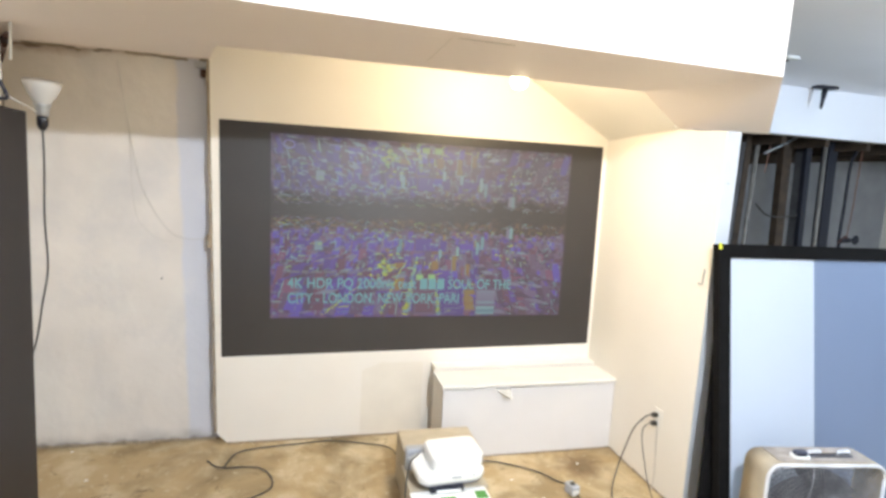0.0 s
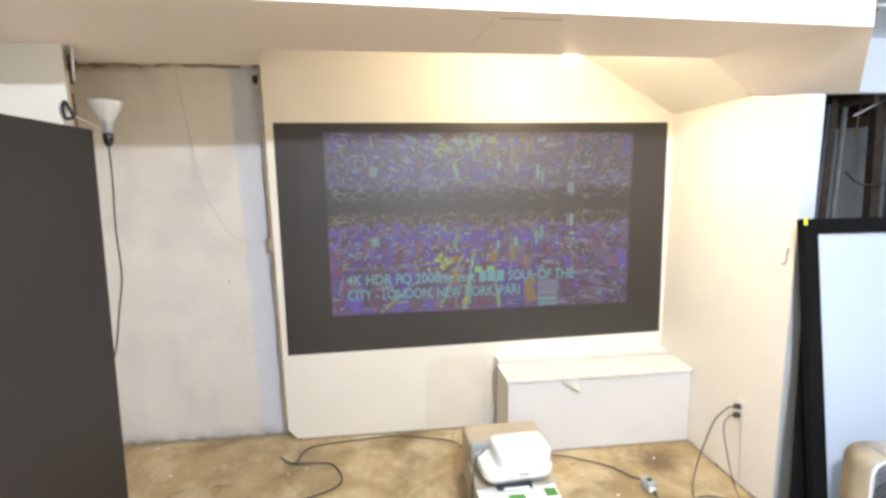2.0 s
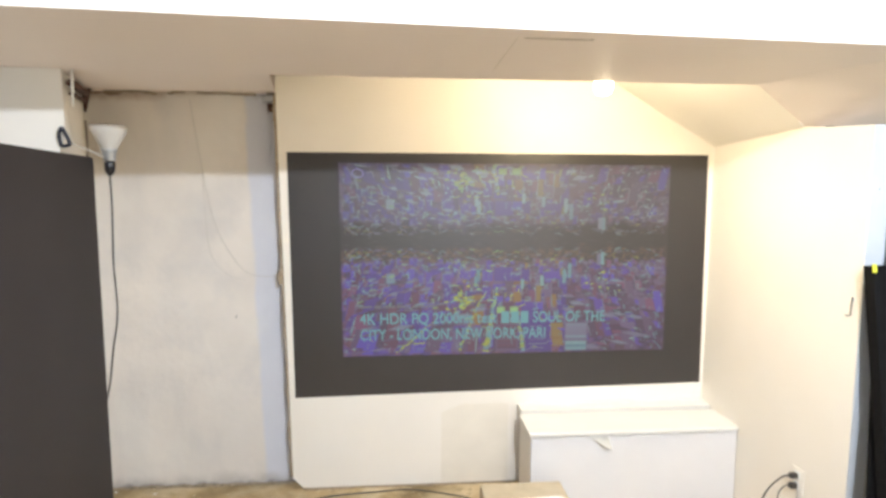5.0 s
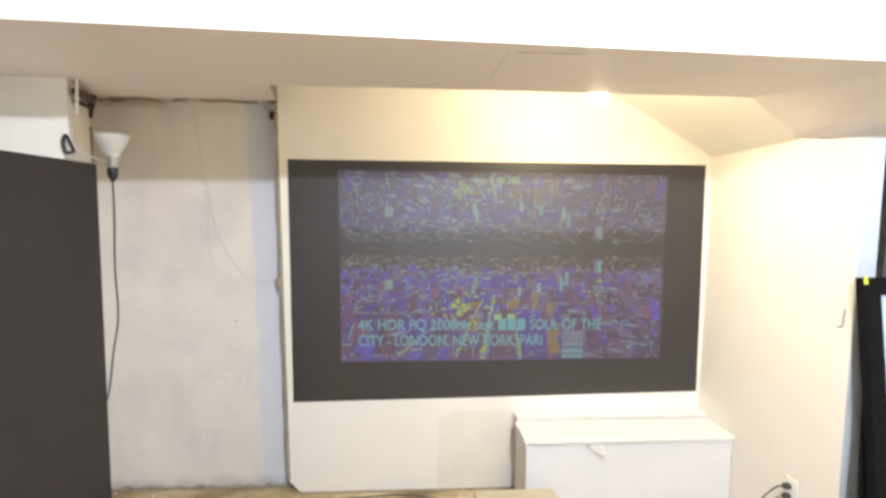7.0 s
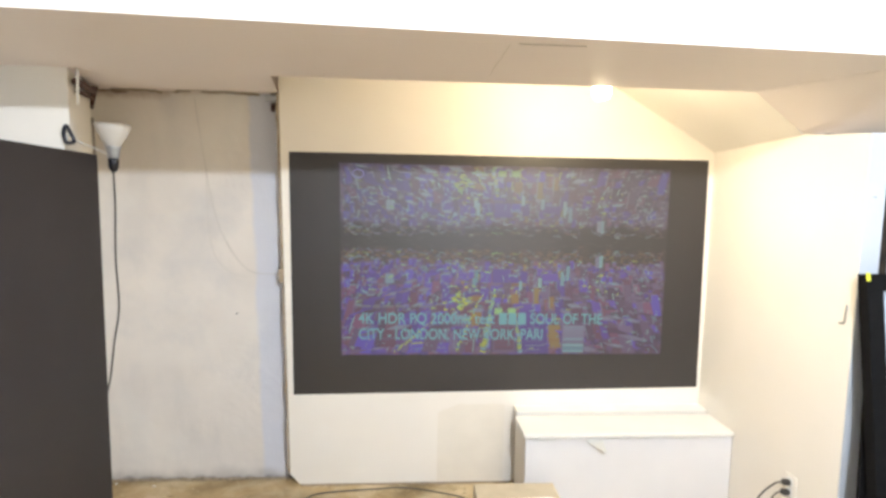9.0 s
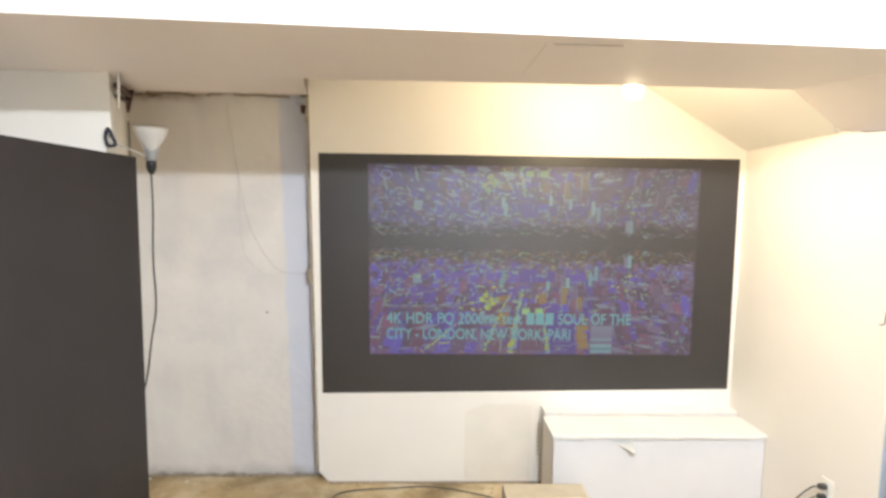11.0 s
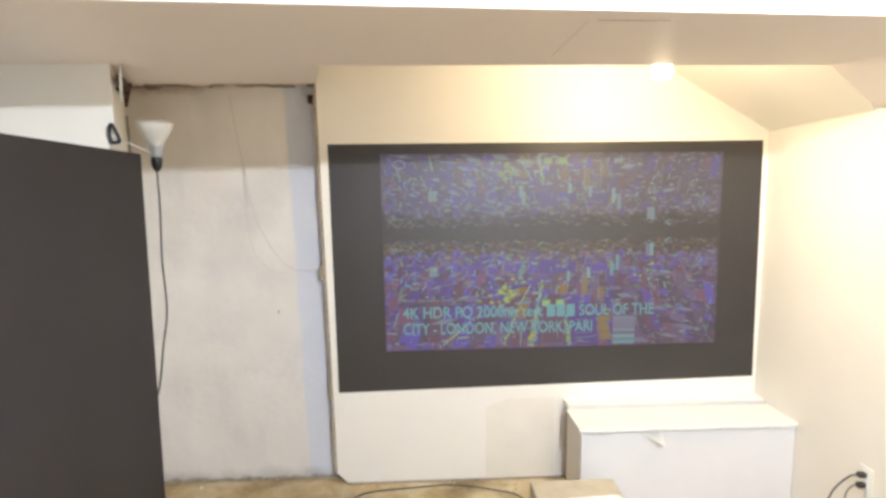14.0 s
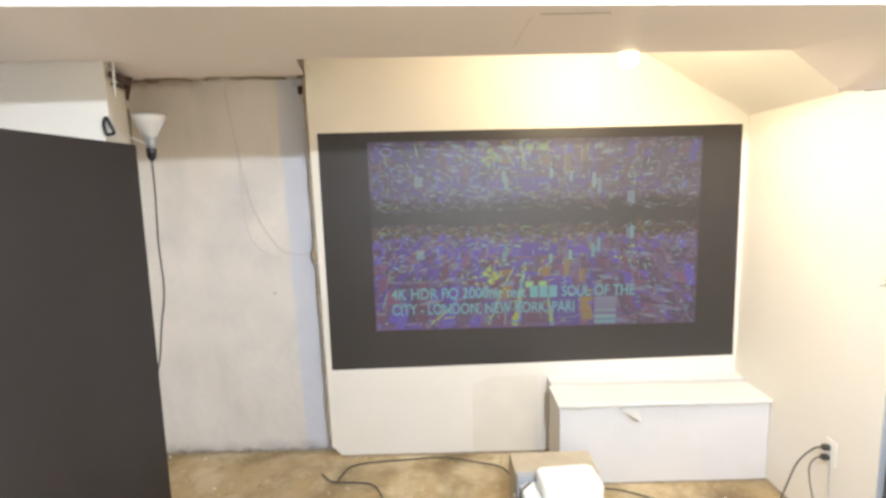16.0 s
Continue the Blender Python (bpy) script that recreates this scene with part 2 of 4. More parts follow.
M_CARD = material("tan_cardboard", (0.50, 0.43, 0.315), 0.85, vary=0.10, scale=12, bump=0.08)
M_GREEN = material("green_print", (0.07, 0.24, 0.05), 0.5, vary=0.05, bump=0)
M_PAPER = material("white_paper", (0.82, 0.82, 0.80), 0.7, vary=0.01, bump=0)
M_FANSHELL = material("aged_tan_plastic", (0.34, 0.285, 0.205), 0.5, vary=0.2, scale=8, bump=0.03)
M_FANRIM = material("dusty_white_plastic", (0.56, 0.57, 0.60), 0.5, vary=0.15, scale=18, bump=0.02)
M_FANTOP = material("dusty_fan_plastic", (0.30, 0.265, 0.235), 0.7, vary=0.3, scale=25, bump=0.08)
M_GRILLE = material("dusty_grille_wire", (0.21, 0.215, 0.24), 0.6, vary=0.4, scale=20, bump=0)
M_FANBLADE = material("dusty_blade_plastic", (0.065, 0.066, 0.08), 0.7, vary=0.35, scale=10, bump=0.02)
M_NAVY = material("dark_knob_plastic", (0.03, 0.035, 0.06), 0.4, vary=0.05, bump=0)
M_TAPE = material("yellow_tape", (0.72, 0.72, 0.05), 0.5, vary=0.05, bump=0)
M_FROST = material("frosted_lamp_glass", (0.55, 0.52, 0.48), 0.25, vary=0.02, bump=0)
M_BULB = glowing("lit_bulb_glass", (1.0, 0.82, 0.50), 45)


# ---- mesh helpers ----
def box(bm, x0, x1, y0, y1, z0, z1, bevel=0.0):
    r = bmesh.ops.create_cube(bm, size=1.0, matrix=Matrix.Translation(((x0 + x1) / 2, (y0 + y1) / 2, (z0 + z1) / 2)) @ Matrix.Diagonal((x1 - x0, y1 - y0, z1 - z0, 1)))
    if bevel:
        edges = list({e for v in r["verts"] for e in v.link_edges})
        bmesh.ops.bevel(bm, geom=edges, offset=bevel, segments=2, affect="EDGES", profile=0.6)
    return bm


def prism(bm, plan, z0, z1):
    """A plan polygon raised from z0 to z1."""
    lo = [bm.verts.new((x, y, z0)) for x, y in plan]
    hi = [bm.verts.new((x, y, z1)) for x, y in plan]
    n = len(plan)
    bm.faces.new(lo[::-1])
    bm.faces.new(hi)
    for i in range(n):
        bm.faces.new((lo[i], lo[(i + 1) % n], hi[(i + 1) % n], hi[i]))
    bmesh.ops.recalc_face_normals(bm, faces=bm.faces)
    return bm


def sheet(bm, pts, thick):
    """A quad in space with thickness along its normal."""
    p = [Vector(q) for q in pts]
    n = (p[1] - p[0]).cross(p[3] - p[0]).normalized() * thick
    a = [bm.verts.new(q) for q in p]
    b = [bm.verts.new(q + n) for q in p]
    k = len(p)
    bm.faces.new(a[::-1])
    bm.faces.new(b)
    for i in range(k):
        bm.faces.new((a[i], a[(i + 1) % k], b[(i + 1) % k], b[i]))
    bmesh.ops.recalc_face_normals(bm, faces=bm.faces)
    return bm


def smooth_line(pts, per=8):
    """Catmull-Rom through the points."""
    p = [Vector(q) for q in pts]
    p = [2 * p[0] - p[1]] + p + [2 * p[-1] - p[-2]]
    out = []
    for i in range(1, len(p) - 2):
        a, b, c, d = p[i - 1:i + 3]
        for k in range(per):
            t = k / per
            out.append(0.5 * (2 * b + (c - a) * t + (2 * a - 5 * b + 4 * c - d) * t * t + (3 * b - a - 3 * c + d) * t ** 3))
    return out + [p[-2]]


def tube(bm, pts, r, sides=8, per=8, curved=True):
    line = smooth_line(pts, per) if curved and len(pts) > 2 else [Vector(q) for q in pts]
    rings, up = [], Vector((0.13, 0.31, 0.94)).normalized()
    for i, q in enumerate(line):
        d = (line[min(i + 1, len(line) - 1)] - line[max(i - 1, 0)]).normalized()
        u = d.cross(up)
        if u.length < 1e-4:
            u = d.cross(Vector((1, 0, 0)))
        u.normalize()
        v = u.cross(d).normalized()
        up = v
        rr = r(i / max(1, len(line) - 1)) if callable(r) else r
        rings.append([bm.verts.new(q + rr * (math.cos(a) * u + math.sin(a) * v)) for a in [2 * math.pi * k / sides for k in range(sides)]])
    for a, b in zip(rings, rings[1:]):
        for k in range(sides):
            bm.faces.new((a[k], a[(k + 1) % sides], b[(k + 1) % sides], b[k])).smooth = True
    bm.faces.new(rings[0][::-1])
    bm.faces.new(rings[-1])
    bmesh.ops.recalc_face_normals(bm, faces=bm.faces)
    return bm


def lathe(bm, profile, m=Matrix(), steps=32):
    """Profile of (radius, height) turned round the z axis, then moved by m."""
    rings = [[bm.verts.new(m @ Vector((r * math.cos(a), r * math.sin(a), h))) for a in [2 * math.pi * k / steps for k in range(steps)]] for r, h in profile]
    for a, b in zip(rings, rings[1:]):
        for k in range(steps):
            bm.faces.new((a[k], a[(k + 1) % steps], b[(k + 1) % steps], b[k])).smooth = True
    bm.faces.new(rings[0][::-1])
    bm.faces.new(rings[-1])
    bmesh.ops.recalc_face_normals(bm, faces=bm.faces)
    return bm


def rounded(bm, w, d, z0, z1, r, m=Matrix(), seg=6, soft=0.0):
    """A block with rounded upright corners and softened rims, centred on m."""
    def ring(inset, z):
        out = []
        rr = max(0.002, r - inset)
        for cx, cy, a0 in ((1, 1, 0), (-1, 1, 90), (-1, -1, 180), (1, -1, 270)):
            for k in range(seg + 1):
                a = radians(a0 + 90 * k / seg)
                out.append(bm.verts.new(m @ Vector((cx * (w / 2 - r) + rr * math.cos(a), cy * (d / 2 - r) + rr * math.sin(a), z))))
        return out
    levels = [(0, z0), (0, z1)]
    if soft:
        levels = [(soft, z0), (soft * 0.3, z0 + soft * 0.3), (0, z0 + soft), (0, z1 - soft), (soft * 0.3, z1 - soft * 0.3), (soft, z1)]
    rings = [ring(*l) for l in levels]
    n = len(rings[0])
    for a, b in zip(rings, rings[1:]):
        for k in range(n):
            bm.faces.new((a[k], a[(k + 1) % n], b[(k + 1) % n], b[k])).smooth = True
    bm.faces.new(rings[0][::-1])
    bm.faces.new(rings[-1])
    bmesh.ops.recalc_face_normals(bm, faces=bm.faces)
    return bm


def part(name, bm, mat, parent=None, label=""):
    me = bpy.data.meshes.new(name)
    bm.to_mesh(me)
    bm.free()
    me.materials.append(mat)
    ob = new(name, me)
    if parent:
        ob.parent = parent
        ob.matrix_parent_inverse = parent.matrix_basis.inverted()
    return tagged(ob, label)


def thing(name, label, category, at=(0, 0, 0), group="", kind=""):
    ob = new(name)
    ob.matrix_basis = Matrix.Translation(at)
    ob.empty_display_size = 0.05
    return tagged(ob, label, category, group, kind)


def B():
    return bmesh.new()


def structure(name, bm, mat, label, category):
    return tagged(part(name, bm, mat), label, category, kind="structure")


# ---- the shell of the room ----
floor_bm = B()
bmesh.ops.create_grid(floor_bm, x_segments=170, y_segments=150, size=0.5, matrix=Matrix.Translation((2.9, -1.5, 0)) @ Matrix.Diagonal((8.8, 7.4, 1, 1)))
for v in floor_bm.verts:
    v.co.z += 0.004 * (noise.noise(v.co * 2.3) - 0.5) - 0.003
structure("floor", floor_bm, M_FLOOR, "bare concrete floor with brown and ochre stains", "floor")
structure("wall_screen", sheet(B(), [(-0.052, 0, CEIL), (-0.045, 0, 1.9), (-0.006, 0, 0.06), (0.045, 0, 0.004), (2.36, 0, 0.004), (2.36, 0, CEIL)], -0.07), M_WALL, "cream painted drywall behind the projection screen", "wall")
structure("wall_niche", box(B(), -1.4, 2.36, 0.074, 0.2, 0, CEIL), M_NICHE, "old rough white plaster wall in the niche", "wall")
structure("wall_left", box(B(), -1.5, -1.4, -5.2, 0.2, 0, CEIL), M_WALL, "plain cream side wall", "wall")
structure("wall_back", box(B(), -1.5, 7.3, -5.2, -5.1, 0, CEIL), M_WALL, "plain cream wall", "wall")
structure("wall_far_side", box(B(), 7.2, 7.3, -5.1, 2.2, 0, CEIL), M_WALL, "plain side wall", "wall")
structure("ceiling", box(B(), -1.5, 7.3, -5.2, 2.2, CEIL, CEIL + 0.1), M_CEIL, "flat white painted ceiling", "ceiling")
structure("wall_partition", sheet(B(), [(RIGHT, -0.002, 0), (RIGHT, -0.99, 0), (RIGHT, -0.99, 1.822), (RIGHT, -0.72, 1.844), (RIGHT, -0.66, 1.858), (RIGHT, -0.60, 1.862), (RIGHT, -0.002, 1.85)], -0.072), M_WALL, "short cream partition wall beside the screen", "wall")
# added strip: the weaker, cool light on the partition end is put into its colour
structure("partition_end_trim", box(B(), RIGHT + 0.001, RIGHT + 0.073, -0.994, -0.9905, 0.0, 1.82), M_COOL_EDGE, "bluish strip on the partition end, cool light in its colour", "trim")
pier = B()
# the foot of the pier stands back behind the leaning board
tiers = [[pier.verts.new((x, y, z)) for x, y in ((-1.399, -0.835), (e, -0.835), (-1.0, 0.073), (-1.399, 0.073))] for z, e in ((0, -0.71), (1.64, -0.622), (1.76, -0.575), (2.12, -0.575))]
for lo, hi in zip(tiers, tiers[1:]):
    for k in range(4):
        pier.faces.new((lo[k], lo[(k + 1) % 4], hi[(k + 1) % 4], hi[k]))
pier.faces.new(tiers[0][::-1])
pier.faces.new(tiers[-1])
bmesh.ops.recalc_face_normals(pier, faces=pier.faces)
structure("wall_pier", pier, M_WALL, "cream pier with the slanting side of the niche", "wall")

# dropped soffit: front face, underside, sloped corner, back
FRONT_L, FRONT_R = (-1.4, -1.535), (2.135, -1.36)
EDGE_C, EDGE_B, EDGE_G = (1.916, -0.82, SOF), (2.246, -0.65, 1.857), (2.49, -0.965, 1.828)
structure("soffit_front", prism(B(), [FRONT_L, FRONT_R, (2.135, -1.325), (-1.4, -1.50)], SOF + 0.016, CEIL), M_SOFFIT, "white front face of the dropped soffit", "soffit")
structure("soffit_underside", prism(B(), [FRONT_L, FRONT_R, EDGE_C[:2], (-0.05, -0.82), (-0.05, -1.0), (-1.4, -1.0)], SOF, SOF + 0.015), M_SOFFIT, "painted underside of the dropped soffit", "soffit")
structure("soffit_back", box(B(), -0.05, 1.9, -0.845, -0.822, SOF + 0.016, CEIL), M_SOFFIT, "hidden back face of the soffit", "soffit")
corner = B()
ca, cb, cc, cd = (Vector(p) for p in ((*FRONT_R, SOF), EDGE_C, EDGE_B, EDGE_G))
net = [[corner.verts.new((ca * (1 - i / 8) + cb * i / 8) * (1 - j / 8) + (cd * (1 - i / 8) + cc * i / 8) * j / 8) for i in range(9)] for j in range(9)]
for r0, r1 in zip(net, net[1:]):
    for i in range(8):
        corner.faces.new((r0[i], r0[i + 1], r1[i + 1], r1[i])).smooth = True
bmesh.ops.recalc_face_normals(corner, faces=corner.faces)
structure("soffit_corner", corner, M_SOFFIT, "sloped corner panel of the soffit", "soffit")
structure("soffit_end", sheet(B(), [(*FRONT_R, SOF + 0.016), EDGE_G, (2.49, -0.965, CEIL), (*FRONT_R, CEIL)], -0.015), M_SOFFIT, "side face at the end of the soffit", "soffit")
over = B()
prof, zz = [], SOF
for k in range(22):
    prof.append((-1.0 + 0.05 * k, zz))
    zz += 0.05 * 0.108 * min(1, (k + 0.5) / 7)
rows_ = [[over.verts.new((x, y, z)) for y, z in prof] for x in (-1.4, -0.05)]
for k in range(21):
    over.faces.new((rows_[0][k], rows_[0][k + 1], rows_[1][k + 1], rows_[1][k])).smooth = True
# a tapering strip carries the underside on to the end of the screen wall
rim_ = [(over.verts.new((-0.05, y, z)), over.verts.new((-0.05 + 0.16 * -y / 0.82, y, z))) for y, z in prof if -0.81 < y < -0.02]
for p, q in zip(rim_, rim_[1:]):
    over.faces.new((p[0], q[0], q[1], p[1])).smooth = True
bmesh.ops.remove_doubles(over, verts=over.verts, dist=0.0005)
bmesh.ops.recalc_face_normals(over, faces=over.faces)
structure("soffit_over_niche", over, M_SOFFIT, "soffit underside above the niche", "soffit")
structure("niche_lintel", box(B(), -1.4, -0.056, 0.052, 0.073, 2.076, 2.19), M_SOFFIT, "painted board above the niche", "trim")
slope = B()
S_Z = lambda x, y: 1.835 + 0.58 * (2.255 - x) - 0.036 * y
sheet(slope, [(x, y, S_Z(x, y)) for x, y in ((2.252, 0), (2.252, -0.645), (1.93, -0.812), (1.25, -0.812), (1.25, 0))], 0.012)
structure("slope_over_corner", slope, M_WALL, "sloped cream panel under the stairs, lit by a bulb", "ceiling panel")
# seams of the access panel in the underside
seam = thing("access_panel_seam", "thin dark seam of an access panel in the soffit", "seam", (0.9, -1.36, SOF), kind="structure")
part("seam", box(B(), 0.90, 1.09, -1.343, -1.3415, SOF - 0.0015, SOF + 0.002), M_EDGE, seam)
part("seam", box(B(), 0.880, 0.8808, -1.335, -0.95, SOF - 0.0008, SOF + 0.002), M_CARD, seam)

# utility space behind the partition
structure("wall_header", box(B(), 2.36, 7.2, 0.59, 0.68, 2.045, CEIL), M_CEIL, "white header above the utility opening", "wall")
structure("wall_utility", box(B(), 2.36, 7.2, 2.0, 2.2, 0, CEIL), M_CONCRETE, "grey concrete foundation wall in the utility space", "wall")
structure("wall_stub", box(B(), 2.362, 2.5, 0.2, 2.0, 0, CEIL), M_CONCRETE, "concrete side of the utility space", "wall")
structure("utility_ceiling", box(B(), 2.5, 7.2, 0.69, 2.0, 2.07, 2.11), M_DARKWOOD, "dark wooden subfloor above the utility space", "ceiling")
structure("utility_beam", sheet(B(), [(2.51, 1.90, 2.068), (2.51, 1.90, 1.70), (5.25, 1.90, 1.885), (7.18, 1.90, 2.045), (7.18, 1.90, 2.068)], -0.09), M_DARKWOOD, "dark brown beam across the foundation wall", "beam")
for k in range(9):
    tagged(part("joist", box(B(), 2.9 + 0.45 * k, 2.94 + 0.45 * k, 0.70, 1.895, 1.985, 2.068), M_DARKWOOD), "dark wooden floor joist", "joist", "joists", "structure")

# ---- the painted screen and its projected picture ----
screen = thing("projection_screen", "matte black projection screen on the wall showing a dim city picture", "screen", (1.1, -0.004, 0.5))
part("screen_face", sheet(B(), [(0.0, -0.001, 1.78), (0.015, -0.001, 0.503), (2.228, -0.001, 0.536), (2.214, -0.001, 1.786)], -0.005), M_BLACK, screen)

PX0, PX1, PZ0, PZ1 = 0.262, 2.005, 0.722, 1.730
Y = -0.0075
rng = random.Random(4)


def picture_material():
    """A dim night view over a city: upper roofs, a dark river, and a violet lower city in perspective."""
    mat = bpy.data.materials.new("projected_city_light")
    mat.use_nodes = True
    nt = mat.node_tree
    b = nt.nodes["Principled BSDF"]
    b.inputs["Base Color"].default_value = (0.0225, 0.0185, 0.0178, 1)
    b.inputs["Roughness"].default_value = 0.48
    b.inputs["Specular IOR Level"].default_value = 0.75
    tc = nt.nodes.new("ShaderNodeTexCoord")
    sep = nt.nodes.new("ShaderNodeSeparateXYZ")
    nt.links.new(tc.outputs["Object"], sep.inputs[0])
    x, z = sep.outputs["X"], sep.outputs["Z"]

    def feed(socket, v):
        if isinstance(v, (int, float)):
            socket.default_value = v
        elif isinstance(v, tuple):
            socket.default_value = (*v, 1)
        else:
            nt.links.new(v, socket)

    def calc(op, a, c=0.0, d=0.0):
        n = nt.nodes.new("ShaderNodeMath")
        n.operation = op
        for s, v in zip(n.inputs, (a, c, d)):
            feed(s, v)
        return n.outputs[0]

    def span(v, lo, hi, to0=0.0, to1=1.0):
        n = nt.nodes.new("ShaderNodeMapRange")
        n.interpolation_type = "SMOOTHSTEP"
        for s, q in zip(("Value", "From Min", "From Max", "To Min", "To Max"), (v, lo, hi, to0, to1)):
            feed(n.inputs[s], q)
        return n.outputs[0]

    def vec(a, c, d=0.0):
        n = nt.nodes.new("ShaderNodeCombineXYZ")
        for s, v in zip(n.inputs, (a, c, d)):
            feed(s, v)
        return n.outputs[0]

    def cloud(v, scale, detail=4.0, warp=0.0):
        n = nt.nodes.new("ShaderNodeTexNoise")
        n.inputs["Scale"].default_value, n.inputs["Detail"].default_value, n.inputs["Distortion"].default_value = scale, detail, warp
        nt.links.new(v, n.inputs["Vector"])
        return n.outputs["Fac"]

    def cells(v, scale):
        n = nt.nodes.new("ShaderNodeTexVoronoi")
        n.voronoi_dimensions, n.distance = "2D", "CHEBYCHEV"
        n.inputs["Scale"].default_value = scale
        nt.links.new(v, n.inputs["Vector"])
        return n

    def ramp(fac, stops):
        n = nt.nodes.new("ShaderNodeValToRGB")
        els = n.color_ramp.elements
        while len(els) < len(stops):
            els.new(0.5)
        for e, (p, c) in zip(els, stops):
            e.position, e.color = p, (*c, 1)
        nt.links.new(fac, n.inputs["Fac"])
        return n.outputs["Color"]

    def mix(fac, a, c, how="MIX"):
        n = nt.nodes.new("ShaderNodeMix")
        n.data_type, n.blend_type = "RGBA", how
        feed(n.inputs["Factor"], fac)
        feed(n.inputs["A"], a)
        feed(n.inputs["B"], c)
        return n.outputs["Result"]

    def red(n):
        s = nt.nodes.new("ShaderNodeSeparateColor")
        nt.links.new(n.outputs["Color"], s.inputs[0])
        return s.outputs[0]

    flat = vec(x, z)
    # ground tone of the lower city: navy, violet and maroon patches
    squares = cells(vec(x, calc("MULTIPLY", z, 0.8)), 26)
    tone = calc("MULTIPLY_ADD", red(squares), 0.45, calc("MULTIPLY", cloud(flat, 5, 5, 0.8), 0.6))
    low = ramp(tone, [(0.15, (0.016, 0.012, 0.050)), (0.38, (0.060, 0.036, 0.20)), (0.52, (0.085, 0.040, 0.15)), (0.64, (0.105, 0.042, 0.070)), (0.80, (0.10, 0.075, 0.17))])
    low = mix(span(x, 1.35, 1.75, 0.0, 0.55), low, (0.060, 0.040, 0.065))
    bits = span(cloud(flat, 30, 4, 0.5), 0.30, 0.70, 0.6, 1.4)
    low = mix(1.0, low, vec(bits, bits, bits), "MULTIPLY")
    # upper city, the same view turned over: greyer and paler
    tone_up = calc("MULTIPLY_ADD", red(squares), 0.4, calc("MULTIPLY", cloud(flat, 6, 5, 1.2), 0.65))
    up = ramp(tone_up, [(0.15, (0.026, 0.022, 0.055)), (0.42, (0.062, 0.050, 0.105)), (0.6, (0.085, 0.060, 0.085)), (0.8, (0.10, 0.115, 0.14))])
    up = mix(1.0, up, vec(bits, bits, bits), "MULTIPLY")
    # dark river with a few stray lights between the two
    wob = calc("MULTIPLY_ADD", cloud(vec(calc("MULTIPLY", x, 2.0), z), 6, 5), 0.16, calc("SUBTRACT", z, 0.08))
    river = mix(calc("MULTIPLY", span(cloud(vec(calc("MULTIPLY", x, 0.6), calc("MULTIPLY", z, 3.4)), 30, 3, 0.6), 0.58, 0.72), 0.5), (0.012, 0.010, 0.012), (0.08, 0.085, 0.075))
    shore = mix(span(cloud(vec(x, calc("MULTIPLY", z, 2.2)), 40, 3, 0.5), 0.48, 0.66), (0.022, 0.017, 0.018), (0.13, 0.080, 0.045))
    pic_c = mix(span(wob, 1.17, 1.24), low, shore)
    pic_c = mix(span(wob, 1.26, 1.31), pic_c, river)
    pic_c = mix(span(wob, 1.38, 1.46), pic_c, up)
    nt.links.new(pic_c, b.inputs["Emission Color"])
    # weaker towards the far right: washout by the bulb's glare is put into the emission
    feed(b.inputs["Emission Strength"], span(x, 1.2, 2.1, 0.86, 0.62))
    return mat


pic = part("projected_picture", sheet(B(), [(PX0 - 0.006, Y, PZ1), (PX0 + 0.006, Y, PZ0), (PX1, Y, PZ0 + 0.006), (PX1, Y, PZ1)], -0.0006), picture_material(), screen, "dim violet aerial city picture")


# The view is a city by a river, and above the river the same city turned over.
SHORE = 1.32
TINTS = {
    "violet": ((0.045, 0.024, 0.19), (0.085, 0.042, 0.30), (0.085, 0.062, 0.42)),
    "maroon": ((0.060, 0.022, 0.075), (0.115, 0.042, 0.085), (0.17, 0.060, 0.14)),
    "dusky": ((0.040, 0.024, 0.065), (0.090, 0.055, 0.12), (0.13, 0.090, 0.20)),
    "orange": ((0.16, 0.075, 0.03), (0.22, 0.12, 0.035), (0.20, 0.16, 0.05)),
    "cyan": ((0.09, 0.20, 0.26), (0.15, 0.31, 0.34), (0.22, 0.38, 0.33)),
    "yellow": ((0.22, 0.32, 0.05), (0.38, 0.42, 0.03), (0.22, 0.46, 0.18)),
    "pale": ((0.12, 0.11, 0.20), (0.16, 0.16, 0.25), (0.15, 0.23, 0.29)),
}
WORDS = {"violet": "violet_house_light", "maroon": "red_house_light", "dusky": "dusky_house_light", "orange": "orange_house_light", "cyan": "cyan_edge_light", "yellow": "yellow_edge_light", "pale": "pale_window_light"}
near = {k: B() for k in TINTS}
over_river = {k: B() for k in TINTS}


layer = itertools.count()


def glow_quad(tint, pts, lift):
    """One flat patch of light in the lower city, and its fellow over the river."""
    landmark = lift > 0.00175
    lift += 3e-7 * next(layer)
    if min(p[0] for p in pts) < PX0 + 0.007 or max(p[0] for p in pts) > PX1 - 0.003:
        return
    # fewer bright glints behind the caption
    mx, mz = sum(p[0] for p in pts) / 4, sum(p[1] for p in pts) / 4
    clear = not landmark and 0.33 < mx < 1.69 and 0.79 < mz < 0.97 and tint in ("cyan", "yellow", "pale", "orange") and rng.random() < 0.6
    if not clear and min(p[1] for p in pts) > PZ0 + 0.008 and max(p[1] for p in pts) < SHORE + 0.02:
        near[tint].faces.new([near[tint].verts.new((x, Y - lift, z)) for x, z in pts])
    if max(2 * SHORE + 0.012 - p[1] for p in pts) < PZ1 - 0.003:
        bm = over_river[tint]
        bm.faces.new([bm.verts.new((x, Y - lift, 2 * SHORE + 0.012 - z)) for x, z in pts])


